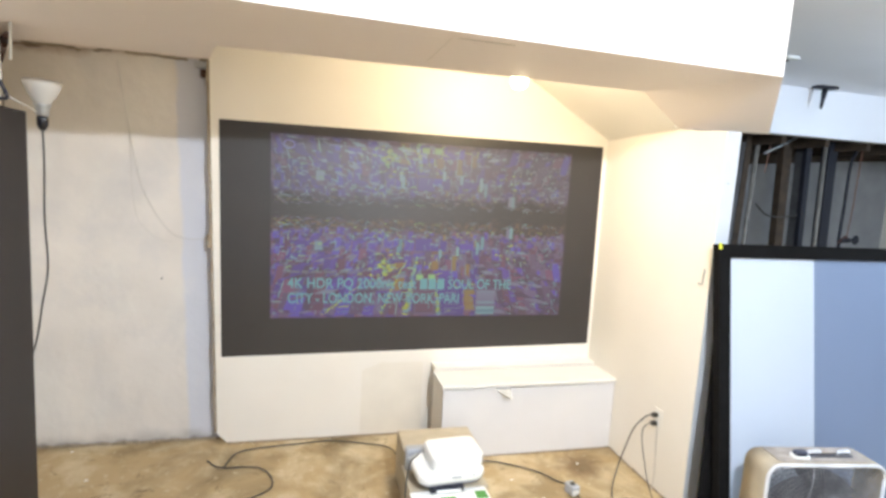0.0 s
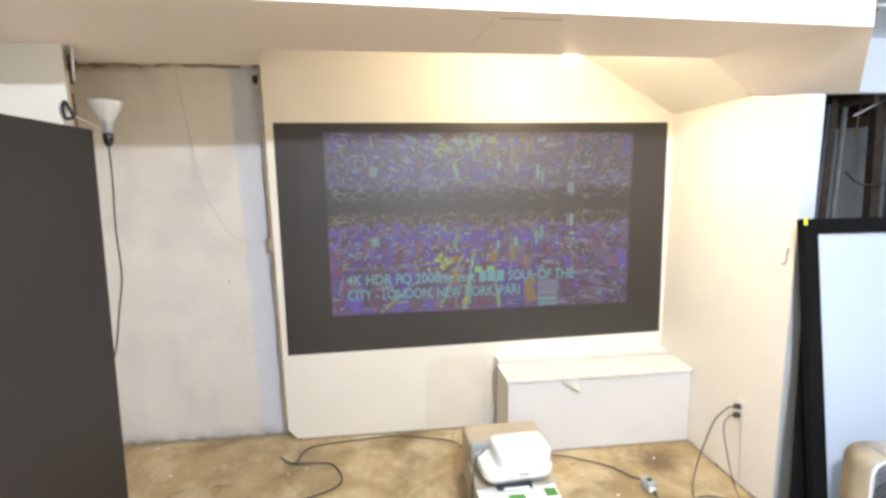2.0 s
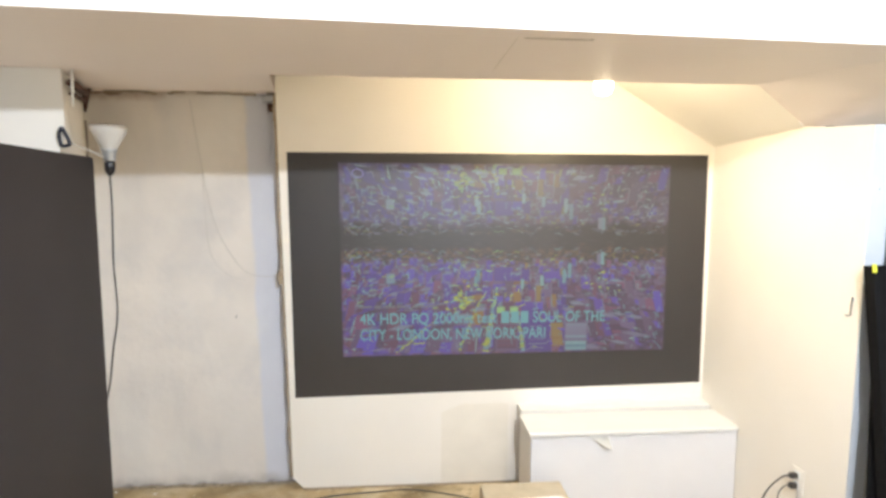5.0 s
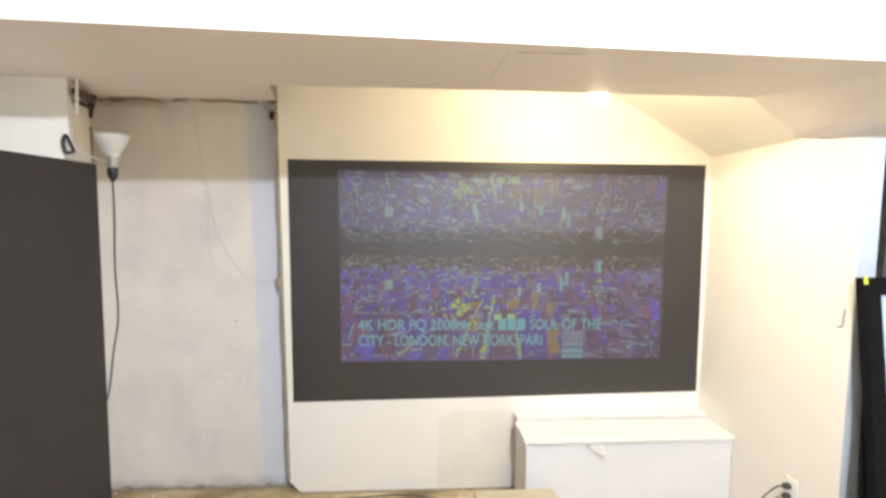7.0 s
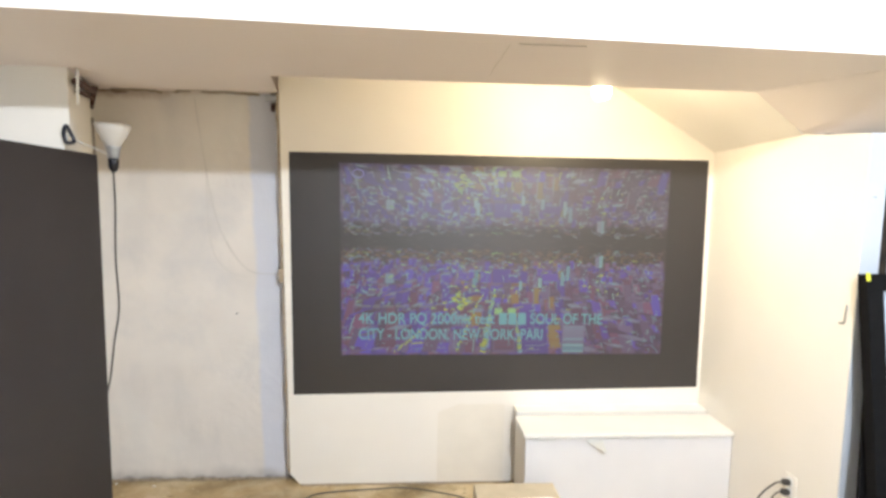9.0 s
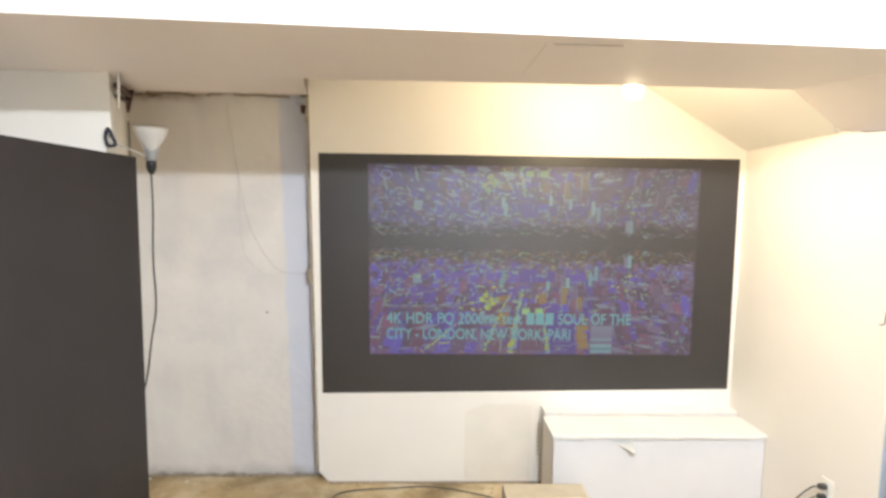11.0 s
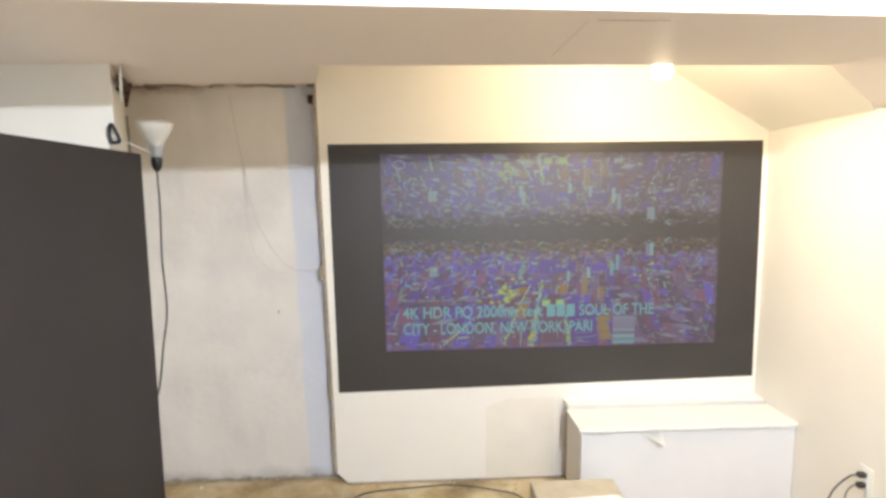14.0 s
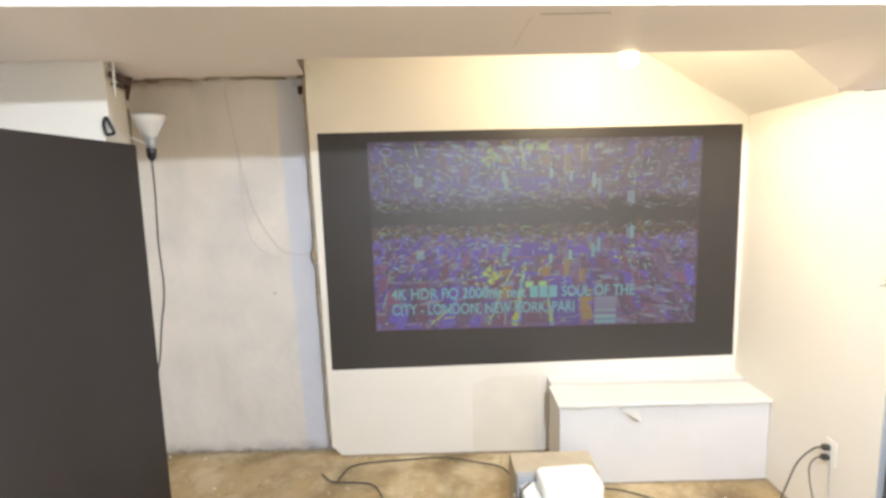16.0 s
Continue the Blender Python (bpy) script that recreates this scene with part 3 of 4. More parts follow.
def rect(tint, x0, x1, z0, z1, lift, lean=0.0):
    glow_quad(tint, [(x0, z0), (x1, z0), (x1 + lean, z1), (x0 + lean, z1)], lift)


def line(tint, x0, z0, x1, z1, w, lift):
    d = Vector((x1 - x0, z1 - z0)).normalized() * w / 2
    glow_quad(tint, [(x0 - d.y, z0 + d.x), (x1 - d.y, z1 + d.x), (x1 + d.y, z1 - d.x), (x0 + d.y, z0 - d.x)], lift)


def pick(*chances):
    return rng.choices([c for c, _ in chances], [w for _, w in chances])[0]


ROWS = 17
for r in range(ROWS):
    t = r / (ROWS - 1)
    foot = SHORE - 0.125 - 0.50 * t ** 1.15
    lift = 0.0006 + 0.0011 * t
    x = PX0 + rng.uniform(-0.03, 0.02)
    while x < PX1:
        w = rng.uniform(0.016, 0.042) * (0.75 + 1.3 * t)
        h = rng.uniform(0.018, 0.06) * (0.6 + 1.5 * t)
        if rng.random() < 0.10:
            h *= 1.7
        z = foot + rng.uniform(-0.012, 0.012)
        side = "left" if x < 0.85 else "right" if x > 1.42 else "middle"
        tint = {"left": pick(("violet", 5), ("maroon", 3), ("dusky", 3)), "middle": pick(("violet", 4), ("dusky", 3), ("maroon", 3), ("orange", 1)), "right": pick(("dusky", 6), ("violet", 3), ("maroon", 2))}[side]
        slant = (1.10 - x) * 0.05 * t
        if rng.random() < 0.82:
            rect(tint, x, x + w, z, z + h, lift, slant)
            if rng.random() < 0.45:
                rect(pick((tint, 2), ("pale", 2), ("dusky", 2)), x + slant, x + w + slant, z + h, z + h + 0.35 * w, lift, slant + 0.12 * (1.10 - x) * w * 6)
            bright = {"left": 0.28, "middle": 0.42, "right": 0.22}[side]
            glint = {"left": pick(("cyan", 4), ("yellow", 1), ("pale", 5), ("orange", 0.6)), "middle": pick(("cyan", 4), ("yellow", 4), ("pale", 2), ("orange", 1)), "right": pick(("cyan", 3), ("pale", 5))}[side]
            e = rng.uniform(0.0025, 0.006) * (0.8 + 0.5 * t)
            if rng.random() < bright:
                line(glint, x + slant, z + h, x + slant + w * rng.uniform(0.5, 1.0), z + h + rng.uniform(-0.004, 0.008), e, lift + 0.00003)
            if rng.random() < bright * 0.8:
                line(glint, x, z + h * 0.1, x + slant, z + h, e, lift + 0.00003)
            for _ in range(rng.randrange(0, 4)):
                wx, wz = x + w * rng.uniform(0.1, 0.75), z + h * rng.uniform(0.1, 0.8)
                rect(pick(("pale", 3), ("violet", 2), ("cyan", 1)), wx, wx + rng.uniform(0.004, 0.012), wz, wz + rng.uniform(0.003, 0.008), lift + 0.00003)
        x += w * rng.uniform(0.75, 1.15)

# what stands out in the view: avenues, a dark middle tower, a teal slab, far towers
for x0, z0, x1, z1, wd, tint in ((1.018, 0.735, 1.081, 1.087, 0.030, "yellow"), (1.228, 0.735, 1.190, 0.955, 0.022, "yellow"), (0.875, 0.745, 1.018, 1.066, 0.014, "yellow"), (1.385, 0.80, 1.290, 0.965, 0.012, "orange"), (1.045, 0.76, 1.066, 1.07, 0.010, "cyan"), (0.55, 0.74, 0.74, 0.90, 0.010, "yellow")):
    n = 22
    for k in range(n):
        a, c = k / n, (k + rng.uniform(0.6, 1.0)) / n
        j = rng.uniform(-0.006, 0.006)
        line(pick((tint, 4), ("cyan", 1)), x0 + (x1 - x0) * a + j, z0 + (z1 - z0) * a, x0 + (x1 - x0) * c + j, z0 + (z1 - z0) * c, wd * (1.1 - 0.7 * a), 0.0018)
rect("dusky", 1.074, 1.195, 0.735, 0.985, 0.00182)
rect("maroon", 1.082, 1.188, 0.75, 0.935, 0.00184)
rect("maroon", 1.105, 1.165, 0.955, 1.003, 0.00184)
for k in range(7):
    line("dusky", 1.084, 0.757 + 0.024 * k, 1.186, 0.757 + 0.024 * k, 0.006, 0.00186)
for x0 in (1.078, 1.150):
    rect("yellow", x0, x0 + 0.042, 0.945, 0.978, 0.00188)
rect("violet", 1.236, 1.372, 0.735, 0.90, 0.00182, -0.012)
for k in range(6):
    line("pale", 1.25 + 0.01 * rng.random(), 0.75 + 0.024 * k, 1.36 - 0.05 * rng.random(), 0.752 + 0.024 * k, 0.004, 0.00184)
rect("dusky", 1.449, 1.574, 0.735, 0.889, 0.00182)
for k in range(9):
    line("cyan" if k < 3 else "pale", 1.454, 0.744 + 0.0165 * k, 1.570, 0.744 + 0.0165 * k, 0.0155, 0.00184)
rect("pale", 1.616, 1.638, 1.200, 1.262, 0.00182)
rect("cyan", 1.638, 1.656, 1.200, 1.268, 0.00182)
for x0, x1, z1 in ((0.997, 1.055, 1.175), (1.062, 1.15, 1.19), (1.156, 1.205, 1.16), (1.21, 1.25, 1.18)):
    rect("violet", x0, x1, 1.115, z1, 0.00060)
rect("violet", 1.333, 1.417, 1.125, 1.167, 0.0012)
rect("pale", 0.495, 0.538, 1.108, 1.160, 0.0012)
for x0, z0 in ((0.955, 1.085), (0.968, 1.115), (1.205, 1.075), (1.31, 1.09), (1.43, 1.10), (1.46, 1.13)):
    rect("cyan", x0, x0 + 0.018, z0, z0 + rng.uniform(0.05, 0.09), 0.0012)
rect("orange", 1.165, 1.207, 1.003, 1.056, 0.00185)
rect("orange", 0.93, 0.99, 1.015, 1.045, 0.0017, 0.02)
for _ in range(34):
    x, z = rng.gauss(0.875, 0.035), rng.gauss(1.0, 0.032)
    rect(pick(("yellow", 5), ("cyan", 1)), x, x + rng.uniform(0.008, 0.028), z, z + rng.uniform(0.006, 0.016), 0.00178, rng.uniform(-0.01, 0.01))
for _ in range(26):
    x, z = rng.gauss(1.63, 0.035), rng.gauss(1.09, 0.03)
    rect(pick(("yellow", 2), ("cyan", 2), ("pale", 2)), x, x + rng.uniform(0.006, 0.02), z, z + rng.uniform(0.005, 0.014), 0.00178, rng.uniform(-0.01, 0.01))
# shoreline clutter, denser towards one end, and loose glints over the roofs
for _ in range(330):
    x = PX0 + (PX1 - PX0) * rng.random() ** 1.7
    z = SHORE - 0.030 - abs(rng.gauss(0, 0.048))
    a, l = rng.uniform(-0.45, 0.45), rng.uniform(0.008, 0.034)
    line(pick(("cyan", 3), ("pale", 3), ("orange", 4), ("dusky", 4), ("yellow", 1)), x, z, x + l * math.cos(a), z + l * math.sin(a) * 0.7, rng.uniform(0.002, 0.004), 0.0017)
for _ in range(230):
    x = PX0 + (PX1 - PX0) * rng.random() ** 1.15
    z, a, l = SHORE - rng.uniform(0.14, 0.58), rng.choice((rng.uniform(-0.4, 0.4), rng.uniform(1.2, 1.9))), rng.uniform(0.012, 0.04)
    line(pick(("cyan", 5), ("pale", 4), ("yellow", 1 if x < 1.4 else 0.2)), x, z, x + l * math.cos(a), z + l * math.sin(a), rng.uniform(0.003, 0.007), 0.0017)
for k, shades in TINTS.items():
    tagged(part(WORDS[k], near[k], city_glow(k + "_glow", list(zip((0.0, 0.5, 1.0), shades)), 0.72), pic), kind="stuff")
    grey = [tuple(0.50 * c + 0.50 * g * (2.2 if k in ("cyan", "pale") else 0.75) for c, g in zip(sh, (0.085, 0.098, 0.105))) for sh in shades]
    tagged(part("mirrored_" + WORDS[k], over_river[k], city_glow("mirrored_" + k + "_glow", list(zip((0.0, 0.5, 1.0), grey)), 0.72), pic), kind="stuff")
M_LETTER = glowing("caption_glow", (0.16, 0.42, 0.46), 0.64)


def lettering(text, x, z, size, width, lean):
    cu = bpy.data.curves.new("caption", "FONT")
    cu.body, cu.size, cu.extrude, cu.offset = text, size, 0.0004, 0.0010
    tmp = bpy.data.objects.new("caption", cu)
    me = bpy.data.meshes.new_from_object(tmp)
    bpy.data.objects.remove(tmp)
    xs = [v.co.x for v in me.vertices]
    f = width / (max(xs) - min(xs))
    me.transform(Matrix.Translation((x, Y - 0.0030, z)) @ Euler((radians(90), radians(lean), 0)).to_matrix().to_4x4() @ Matrix.Diagonal((f, 1, 1, 1)))
    me.materials.append(M_LETTER)
    ob = new("lettering", me)
    ob.parent = pic
    return ob


lettering("4K HDR PQ 2000nit test", 0.356, 0.893, 0.083, 0.725, 0)
lettering("SOUL OF THE", 1.272, 0.893, 0.083, 0.395, 0)
lettering("CITY - LONDON, NEW YORK, PARI", 0.356, 0.808, 0.083, 0.985, 0)
bars = B()
for x in (1.103, 1.155, 1.207):
    box(bars, x, x + 0.042, Y - 0.0034, Y - 0.0028, 0.889, 0.953)
part("caption_bar", bars, M_LETTER, pic)
small = B()
for x0, x1 in ((0.352, 0.42), (0.432, 0.47), (0.478, 0.54), (0.552, 0.62), (0.632, 0.66), (0.668, 0.76)):
    box(small, x0, x1, Y - 0.0030, Y - 0.0026, 0.980, 0.990)
part("caption_bar", small, glowing("small_caption_glow", (0.30, 0.30, 0.34), 0.4), pic)
ring = B()
tube(ring, [(0.352 + 0.028 * math.cos(a), Y - 0.0020, 1.676 + 0.022 * math.sin(a)) for a in [2 * math.pi * k / 20 for k in range(21)]], 0.004, 6, curved=False)
part("round_mark", ring, glowing("mark_glow", (0.22, 0.20, 0.42), 0.7), pic)

# ---- niche: blue-white compound band, ragged board edge, crack, old cable ----
edge = B()
k = 60
for i in range(2, k):
    z0, z1 = 2.07 * i / k, 2.07 * (i + 1) / k
    d = 0.009 + 0.008 * (noise.noise((3.1, 0, z0 * 9)) + 0.3) + (0.015 if 1.10 < z0 < 1.16 else 0)
    xe = -0.048 + 0.042 * (1 - z0 / 1.9) if z0 < 1.9 else -0.05
    box(edge, xe - max(0.003, d), xe + 0.002, 0.001, 0.066, z0, z1)
structure("board_edge", edge, M_EDGE, "ragged raw edge of the drywall board", "trim")
crack = B()
for i in range(46):
    x0 = -0.99 + 0.93 * i / 46
    h = 0.001 + 0.007 * abs(noise.noise((x0 * 13, 2.2, 0))) * abs(noise.noise((x0 * 31, 1.2, 0))) * 2.5
    dz = 0.012 * noise.noise((x0 * 7, 7, 0)) + 0.006 * noise.noise((x0 * 40, 3, 0))
    if noise.noise((x0 * 9, 4.4, 1)) < -0.22:
        continue
    box(crack, x0, x0 + 0.93 / 46, 0.046, 0.0738, 2.072 + dz - h, 2.078 + dz)
structure("ceiling_crack", crack, M_EDGE, "dark ragged crack where plaster meets the soffit", "crack")
rust = thing("rusty_pipe", "rusty brown pipe stub under the soffit", "pipe", (-0.9, -0.1, 2.0))
part("pipe_run", tube(B(), [(-0.566, -0.80, 1.948), (-0.652, -0.617, 1.973), (-0.824, -0.252, 2.016), (-0.925, -0.04, 2.046)], lambda t: 0.013 + 0.005 * t, 10), M_RUST, rust)
part("lower_pipe", tube(B(), [(-0.628, -0.687, 1.932), (-0.872, -0.166, 1.995), (-0.945, -0.01, 2.01)], 0.008, 8), M_RUST, rust)
part("elbow", tube(B(), [(-0.935, -0.02, 2.075), (-0.940, -0.015, 2.03), (-0.955, 0.0, 1.965)], lambda t: 0.024 - 0.018 * t, 10), M_RUST, rust)
rod = thing("thin_conduit", "thin white conduit rod beside the pier", "conduit", (-0.55, -0.82, 1.9))
part("rod", tube(B(), [(-0.548, -0.82, SOF + 0.004), (-0.552, -0.82, 1.865)], 0.0045, 8), M_PLASTIC, rod)
clip = thing("metal_bracket", "small rusty metal bracket at the top of the niche", "bracket", (-0.09, 0.05, 2.0))
part("plate", box(B(), -0.096, -0.066, 0.03, 0.07, 1.985, 2.025, 0.004), M_RUST, clip)
part("tab", box(B(), -0.128, -0.066, 0.045, 0.07, 2.034, 2.066, 0.003), M_STEEL, clip)
part("stub", tube(B(), [(-0.066, 0.05, 1.96), (-0.066, 0.05, 1.99)], 0.008, 8), M_RUST, clip)
wire = thing("old_phone_wire", "thin grey wire drooping down the plaster", "wire", (-0.4, 0.066, 1.5))
part("strand", tube(B(), [(-0.485, 0.066, 2.04), (-0.46, 0.066, 1.85), (-0.405, 0.066, 1.5), (-0.35, 0.066, 1.33), (-0.25, 0.066, 1.175), (-0.15, 0.066, 1.14), (-0.06, 0.06, 1.15)], 0.0014, 6), M_GREYCABLE, wire)
part("strand", tube(B(), [(-0.44, 0.068, 1.72), (-0.42, 0.068, 1.30), (-0.34, 0.068, 1.16), (-0.24, 0.068, 1.12)], 0.0009, 6), M_GREYCABLE, wire)
nail = thing("wall_nail", "small nail head in the plaster", "nail", (-0.30, 0.07, 0.92))
part("head", lathe(B(), [(0.0045, 0), (0.004, 0.003), (0.002, 0.004)], pose(-0.295, 0.074, 0.925, 90), 10), M_DARKSTEEL, nail)

# ---- dark board leaning at the pier ----
board = thing("leaning_board", "large dark grey board standing against the pier", "board", (-0.66, -1.2, 0))
part("face", sheet(B(), [(-0.700, -0.47, 0.0), (-0.520, -1.92, 0.0), (-0.425, -2.1, 1.703), (-0.602, -0.66, 1.703)], -0.02), M_PANEL, board)

# ---- clamp lamp ----
lamp = thing("clamp_lamp", "frosted reflector lamp clamped to the pier edge", "lamp", (-0.545, -0.61, 1.72))
lm = pose(-0.547, -0.61, 1.715, 6, 4, 0)
part("bulb", lathe(B(), [(0.016, 0.0), (0.021, 0.010), (0.027, 0.026), (0.042, 0.052), (0.057, 0.082), (0.064, 0.102), (0.063, 0.110), (0.046, 0.117), (0.015, 0.120)], lm), M_FROST, lamp, "frosted white reflector bulb")
part("collar", lathe(B(), [(0.019, -0.022), (0.022, -0.016), (0.0225, 0.004), (0.026, 0.016), (0.030, 0.024), (0.029, 0.026)], lm), M_STEEL, lamp, "chrome collar")
part("socket", lathe(B(), [(0.006, -0.078), (0.013, -0.07), (0.019, -0.055), (0.020, -0.028), (0.017, -0.022)], lm), M_SOCKET, lamp, "black socket")
part("arm", tube(B(), [(-0.560, -0.61, 1.705), (-0.562, -0.72, 1.724), (-0.562, -0.842, 1.742)], 0.0030, 8), M_GREYCABLE, lamp)
clampo = part("clamp", tube(B(), [(-0.582, -0.846, 1.728), (-0.585, -0.852, 1.762), (-0.575, -0.854, 1.788), (-0.562, -0.852, 1.764), (-0.556, -0.846, 1.734), (-0.582, -0.846, 1.728)], 0.006, 8), M_DARKSTEEL, lamp, "dark spring clamp")
strap = thing("wall_strap", "short pale metal strap in the corner of the niche", "strap", (-0.96, 0.0, 1.84))
part("bar", tube(B(), [(-0.968, 0.022, 1.925), (-0.964, 0.018, 1.86), (-0.962, 0.018, 1.75)], 0.006, 8), M_OLDPIPE, strap)
part("cord", tube(B(), [(-0.549, -0.61, 1.64), (-0.549, -0.608, 1.5), (-0.556, -0.606, 1.3), (-0.552, -0.604, 1.1), (-0.578, -0.60, 0.95), (-0.622, -0.56, 0.78), (-0.70, -0.48, 0.60), (-0.76, -0.42, 0.3), (-0.78, -0.38, 0.01)], 0.0036, 8), M_CABLE, lamp, "black cord")

# ---- boxed cover under the screen ----
cover = thing("boxed_pipe_cover", "white painted plywood box cover under the screen", "box cover", (1.7, -0.17, 0))
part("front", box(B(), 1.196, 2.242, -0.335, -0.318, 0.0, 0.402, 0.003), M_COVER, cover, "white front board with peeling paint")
part("side", box(B(), 1.196, 1.212, -0.317, -0.09, 0.0, 0.402), M_WALL, cover)
part("inner_side", box(B(), 1.216, 1.23, -0.09, -0.002, 0.0, 0.402), M_EDGE, cover)
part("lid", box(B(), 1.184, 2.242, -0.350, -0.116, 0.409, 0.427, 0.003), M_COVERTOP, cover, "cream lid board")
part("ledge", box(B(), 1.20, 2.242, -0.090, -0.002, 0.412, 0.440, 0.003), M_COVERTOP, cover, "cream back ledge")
flap = B()
g = [[flap.verts.new((1.485 + 0.095 * i / 5, -0.3385 - 0.050 * (j / 4) ** 1.2 * (i / 5), 0.405 - 0.012 * (i / 5) - (0.010 + 0.034 * i / 5) * j / 4)) for i in range(6)] for j in range(5)]
for a, b in zip(g, g[1:]):
    for i in range(5):
        flap.faces.new((a[i], a[i + 1], b[i + 1], b[i]))
bmesh.ops.solidify(flap, geom=flap.faces[:], thickness=0.0012)
part("peeling_paint", flap, M_PAPER, cover, "curled flake of peeling paint")
for x0, x1, dz in ((1.22, 1.36, 0.012), (1.60, 1.70, 0.008), (1.72, 1.86, 0.006), (1.93, 2.05, 0.009)):
    bm = B()
    n = 12
    tops = [bm.verts.new((x0 + (x1 - x0) * i / n, -0.3365, 0.407)) for i in range(n + 1)]
    lows = [bm.verts.new((x0 + (x1 - x0) * i / n, -0.3365 - 0.003 * math.sin(math.pi * i / n), 0.402 - dz * math.sin(math.pi * i / n) ** 0.6)) for i in range(n + 1)]
    for i in range(n):
        bm.faces.new((tops[i], lows[i], lows[i + 1], tops[i + 1]))
    bmesh.ops.solidify(bm, geom=bm.faces[:], thickness=0.0015)
    part("paint_drip", bm, M_PAPER, cover)

# ---- bulb behind the soffit ----
bulb = thing("ceiling_bulb", "lit warm bare bulb tucked behind the soffit", "bulb", (1.379, -0.655, 2.17))
part("glass", lathe(B(), [(0.006, -0.036), (0.026, -0.030), (0.036, -0.012), (0.035, 0.010), (0.020, 0.036), (0.014, 0.05)], Matrix.Translation((1.379, -0.655, 2.003)), 24), M_BULB, bulb)
bulb.children[0].visible_shadow = False
part("holder", lathe(B(), [(0.022, 0.05), (0.024, 0.07), (0.045, 0.10), (0.05, 0.19)], Matrix.Translation((1.379, -0.655, 2.003)), 24), M_PLASTIC, bulb)

# ---- projector on its pile ----
pile = thing("cardboard_box", "tan cardboard box standing on the floor", "box", (1.1, -0.6, 0))
part("carton", box(B(), 0.925, 1.29, -0.70, -0.47, 0.0, 0.245, 0.004), M_CARD, pile)
part("shelf", box(B(), 0.91, 1.27, -0.92, -0.702, 0.0, 0.190, 0.004), M_CARD, pile)
part("flap", box(B(), 0.928, 1.297, -0.66, -0.474, 0.246, 0.252, 0.002), M_CARD, pile)
grey = thing("grey_adapter_box", "grey plastic box beside the projector", "box", (0.97, -0.73, 0.19))
part("body", box(B(), 0.922, 1.030, -0.752, -0.704, 0.190, 0.285, 0.006), M_GREYPLASTIC, grey)
part("lid", box(B(), 0.925, 1.027, -0.750, -0.706, 0.2855, 0.292, 0.003), M_GREYPLASTIC, grey)
part("stripe", box(B(), 0.93, 0.985, -0.7535, -0.7525, 0.252, 0.257), M_PAPER, grey)
packet = thing("green_white_carton", "white and green printed carton under the projector", "carton", (1.1, -0.95, 0.2))
part("carton", box(B(), 0.905, 1.25, -1.03, -0.925, 0.0, 0.185, 0.004), M_CARD, packet)
part("top_sheet", box(B(), 0.907, 1.248, -1.028, -0.927, 0.186, 0.190, 0.001), M_PAPER, packet)
part("green_print", box(B(), 1.03, 1.10, -1.025, -0.985, 0.1905, 0.192), M_GREEN, packet)
part("green_print", box(B(), 1.19, 1.24, -1.015, -0.96, 0.1905, 0.192), M_GREEN, packet)
proj = thing("projector", "small white rounded projector tilted on a dark stand", "projector", (1.12, -0.85, 0.2))
pm = pose(1.09, -0.85, 0.222, 3, 0, 4)
part("body", rounded(B(), 0.315, 0.20, 0.012, 0.056, 0.055, pm, soft=0.012), M_PLASTIC, proj)
part("upper_body", rounded(B(), 0.245, 0.175, 0.046, 0.116, 0.035, pm @ Matrix.Translation((0.033, 0.022, 0)), soft=0.014), M_PLASTIC, proj)
part("base", rounded(B(), 0.29, 0.18, 0.0, 0.014, 0.05, pm, soft=0.004), M_GREYPLASTIC, proj, "grey base")
part("badge", box(B(), 1.085, 1.13, -0.9545, -0.948, 0.256, 0.264), M_GREYPLASTIC, proj)
part("button", box(B(), 1.185, 1.192, -0.9475, -0.940, 0.256, 0.268, 0.001), M_GREYPLASTIC, proj)
part("foot", box(B(), 0.995, 1.145, -0.955, -0.82, 0.192, 0.218, 0.004), M_DARKSTEEL, proj, "dark stand")
part("foot_plate", box(B(), 1.02, 1.13, -0.965, -0.956, 0.196, 0.208, 0.002), M_PAPER, proj)

# ---- cables and outlet ----
def cable(name, label, runs, r=0.004, mat=M_CABLE):
    t = thing(name, label, "cable", runs[0][0])
    for pts in runs:
        part("lead", tube(B(), pts, r, 8), mat, t)
    return t


cable("power_cable", "black cable lying along the wall foot", [[(0.066, -0.275, 0.006), (0.085, -0.20, 0.006), (0.115, -0.132, 0.006), (0.21, -0.093, 0.006), (0.444, -0.068, 0.006), (0.614, -0.059, 0.006), (0.814, -0.124, 0.008), (0.93, -0.21, 0.02), (0.97, -0.42, 0.05)]])
cable("extension_lead", "black lead curled on the concrete floor", [[(-0.025, -0.195, 0.006), (0.045, -0.27, 0.006), (0.165, -0.282, 0.006), (0.255, -0.31, 0.006), (0.312, -0.416, 0.006), (0.305, -0.505, 0.006), (0.22, -0.57, 0.006), (0.05, -0.63, 0.006)]])
cable("projector_cable", "black cable from the projector to a grey plug", [[(1.18, -0.50, 0.10), (1.30, -0.40, 0.03), (1.40, -0.39, 0.006), (1.50, -0.42, 0.006), (1.68, -0.54, 0.006), (1.745, -0.65, 0.010), (1.775, -0.72, 0.03)], [(1.79, -0.80, 0.02), (1.78, -0.86, 0.006), (1.72, -0.95, 0.006)], [(0.97, -0.80, 0.30), (0.93, -0.82, 0.27), (0.905, -0.86, 0.20), (0.89, -0.92, 0.10), (0.86, -1.0, 0.006), (0.80, -1.2, 0.006)]])
adapter = thing("plug_adapter", "grey plug adapter on the floor", "adapter", (1.785, -0.75, 0))
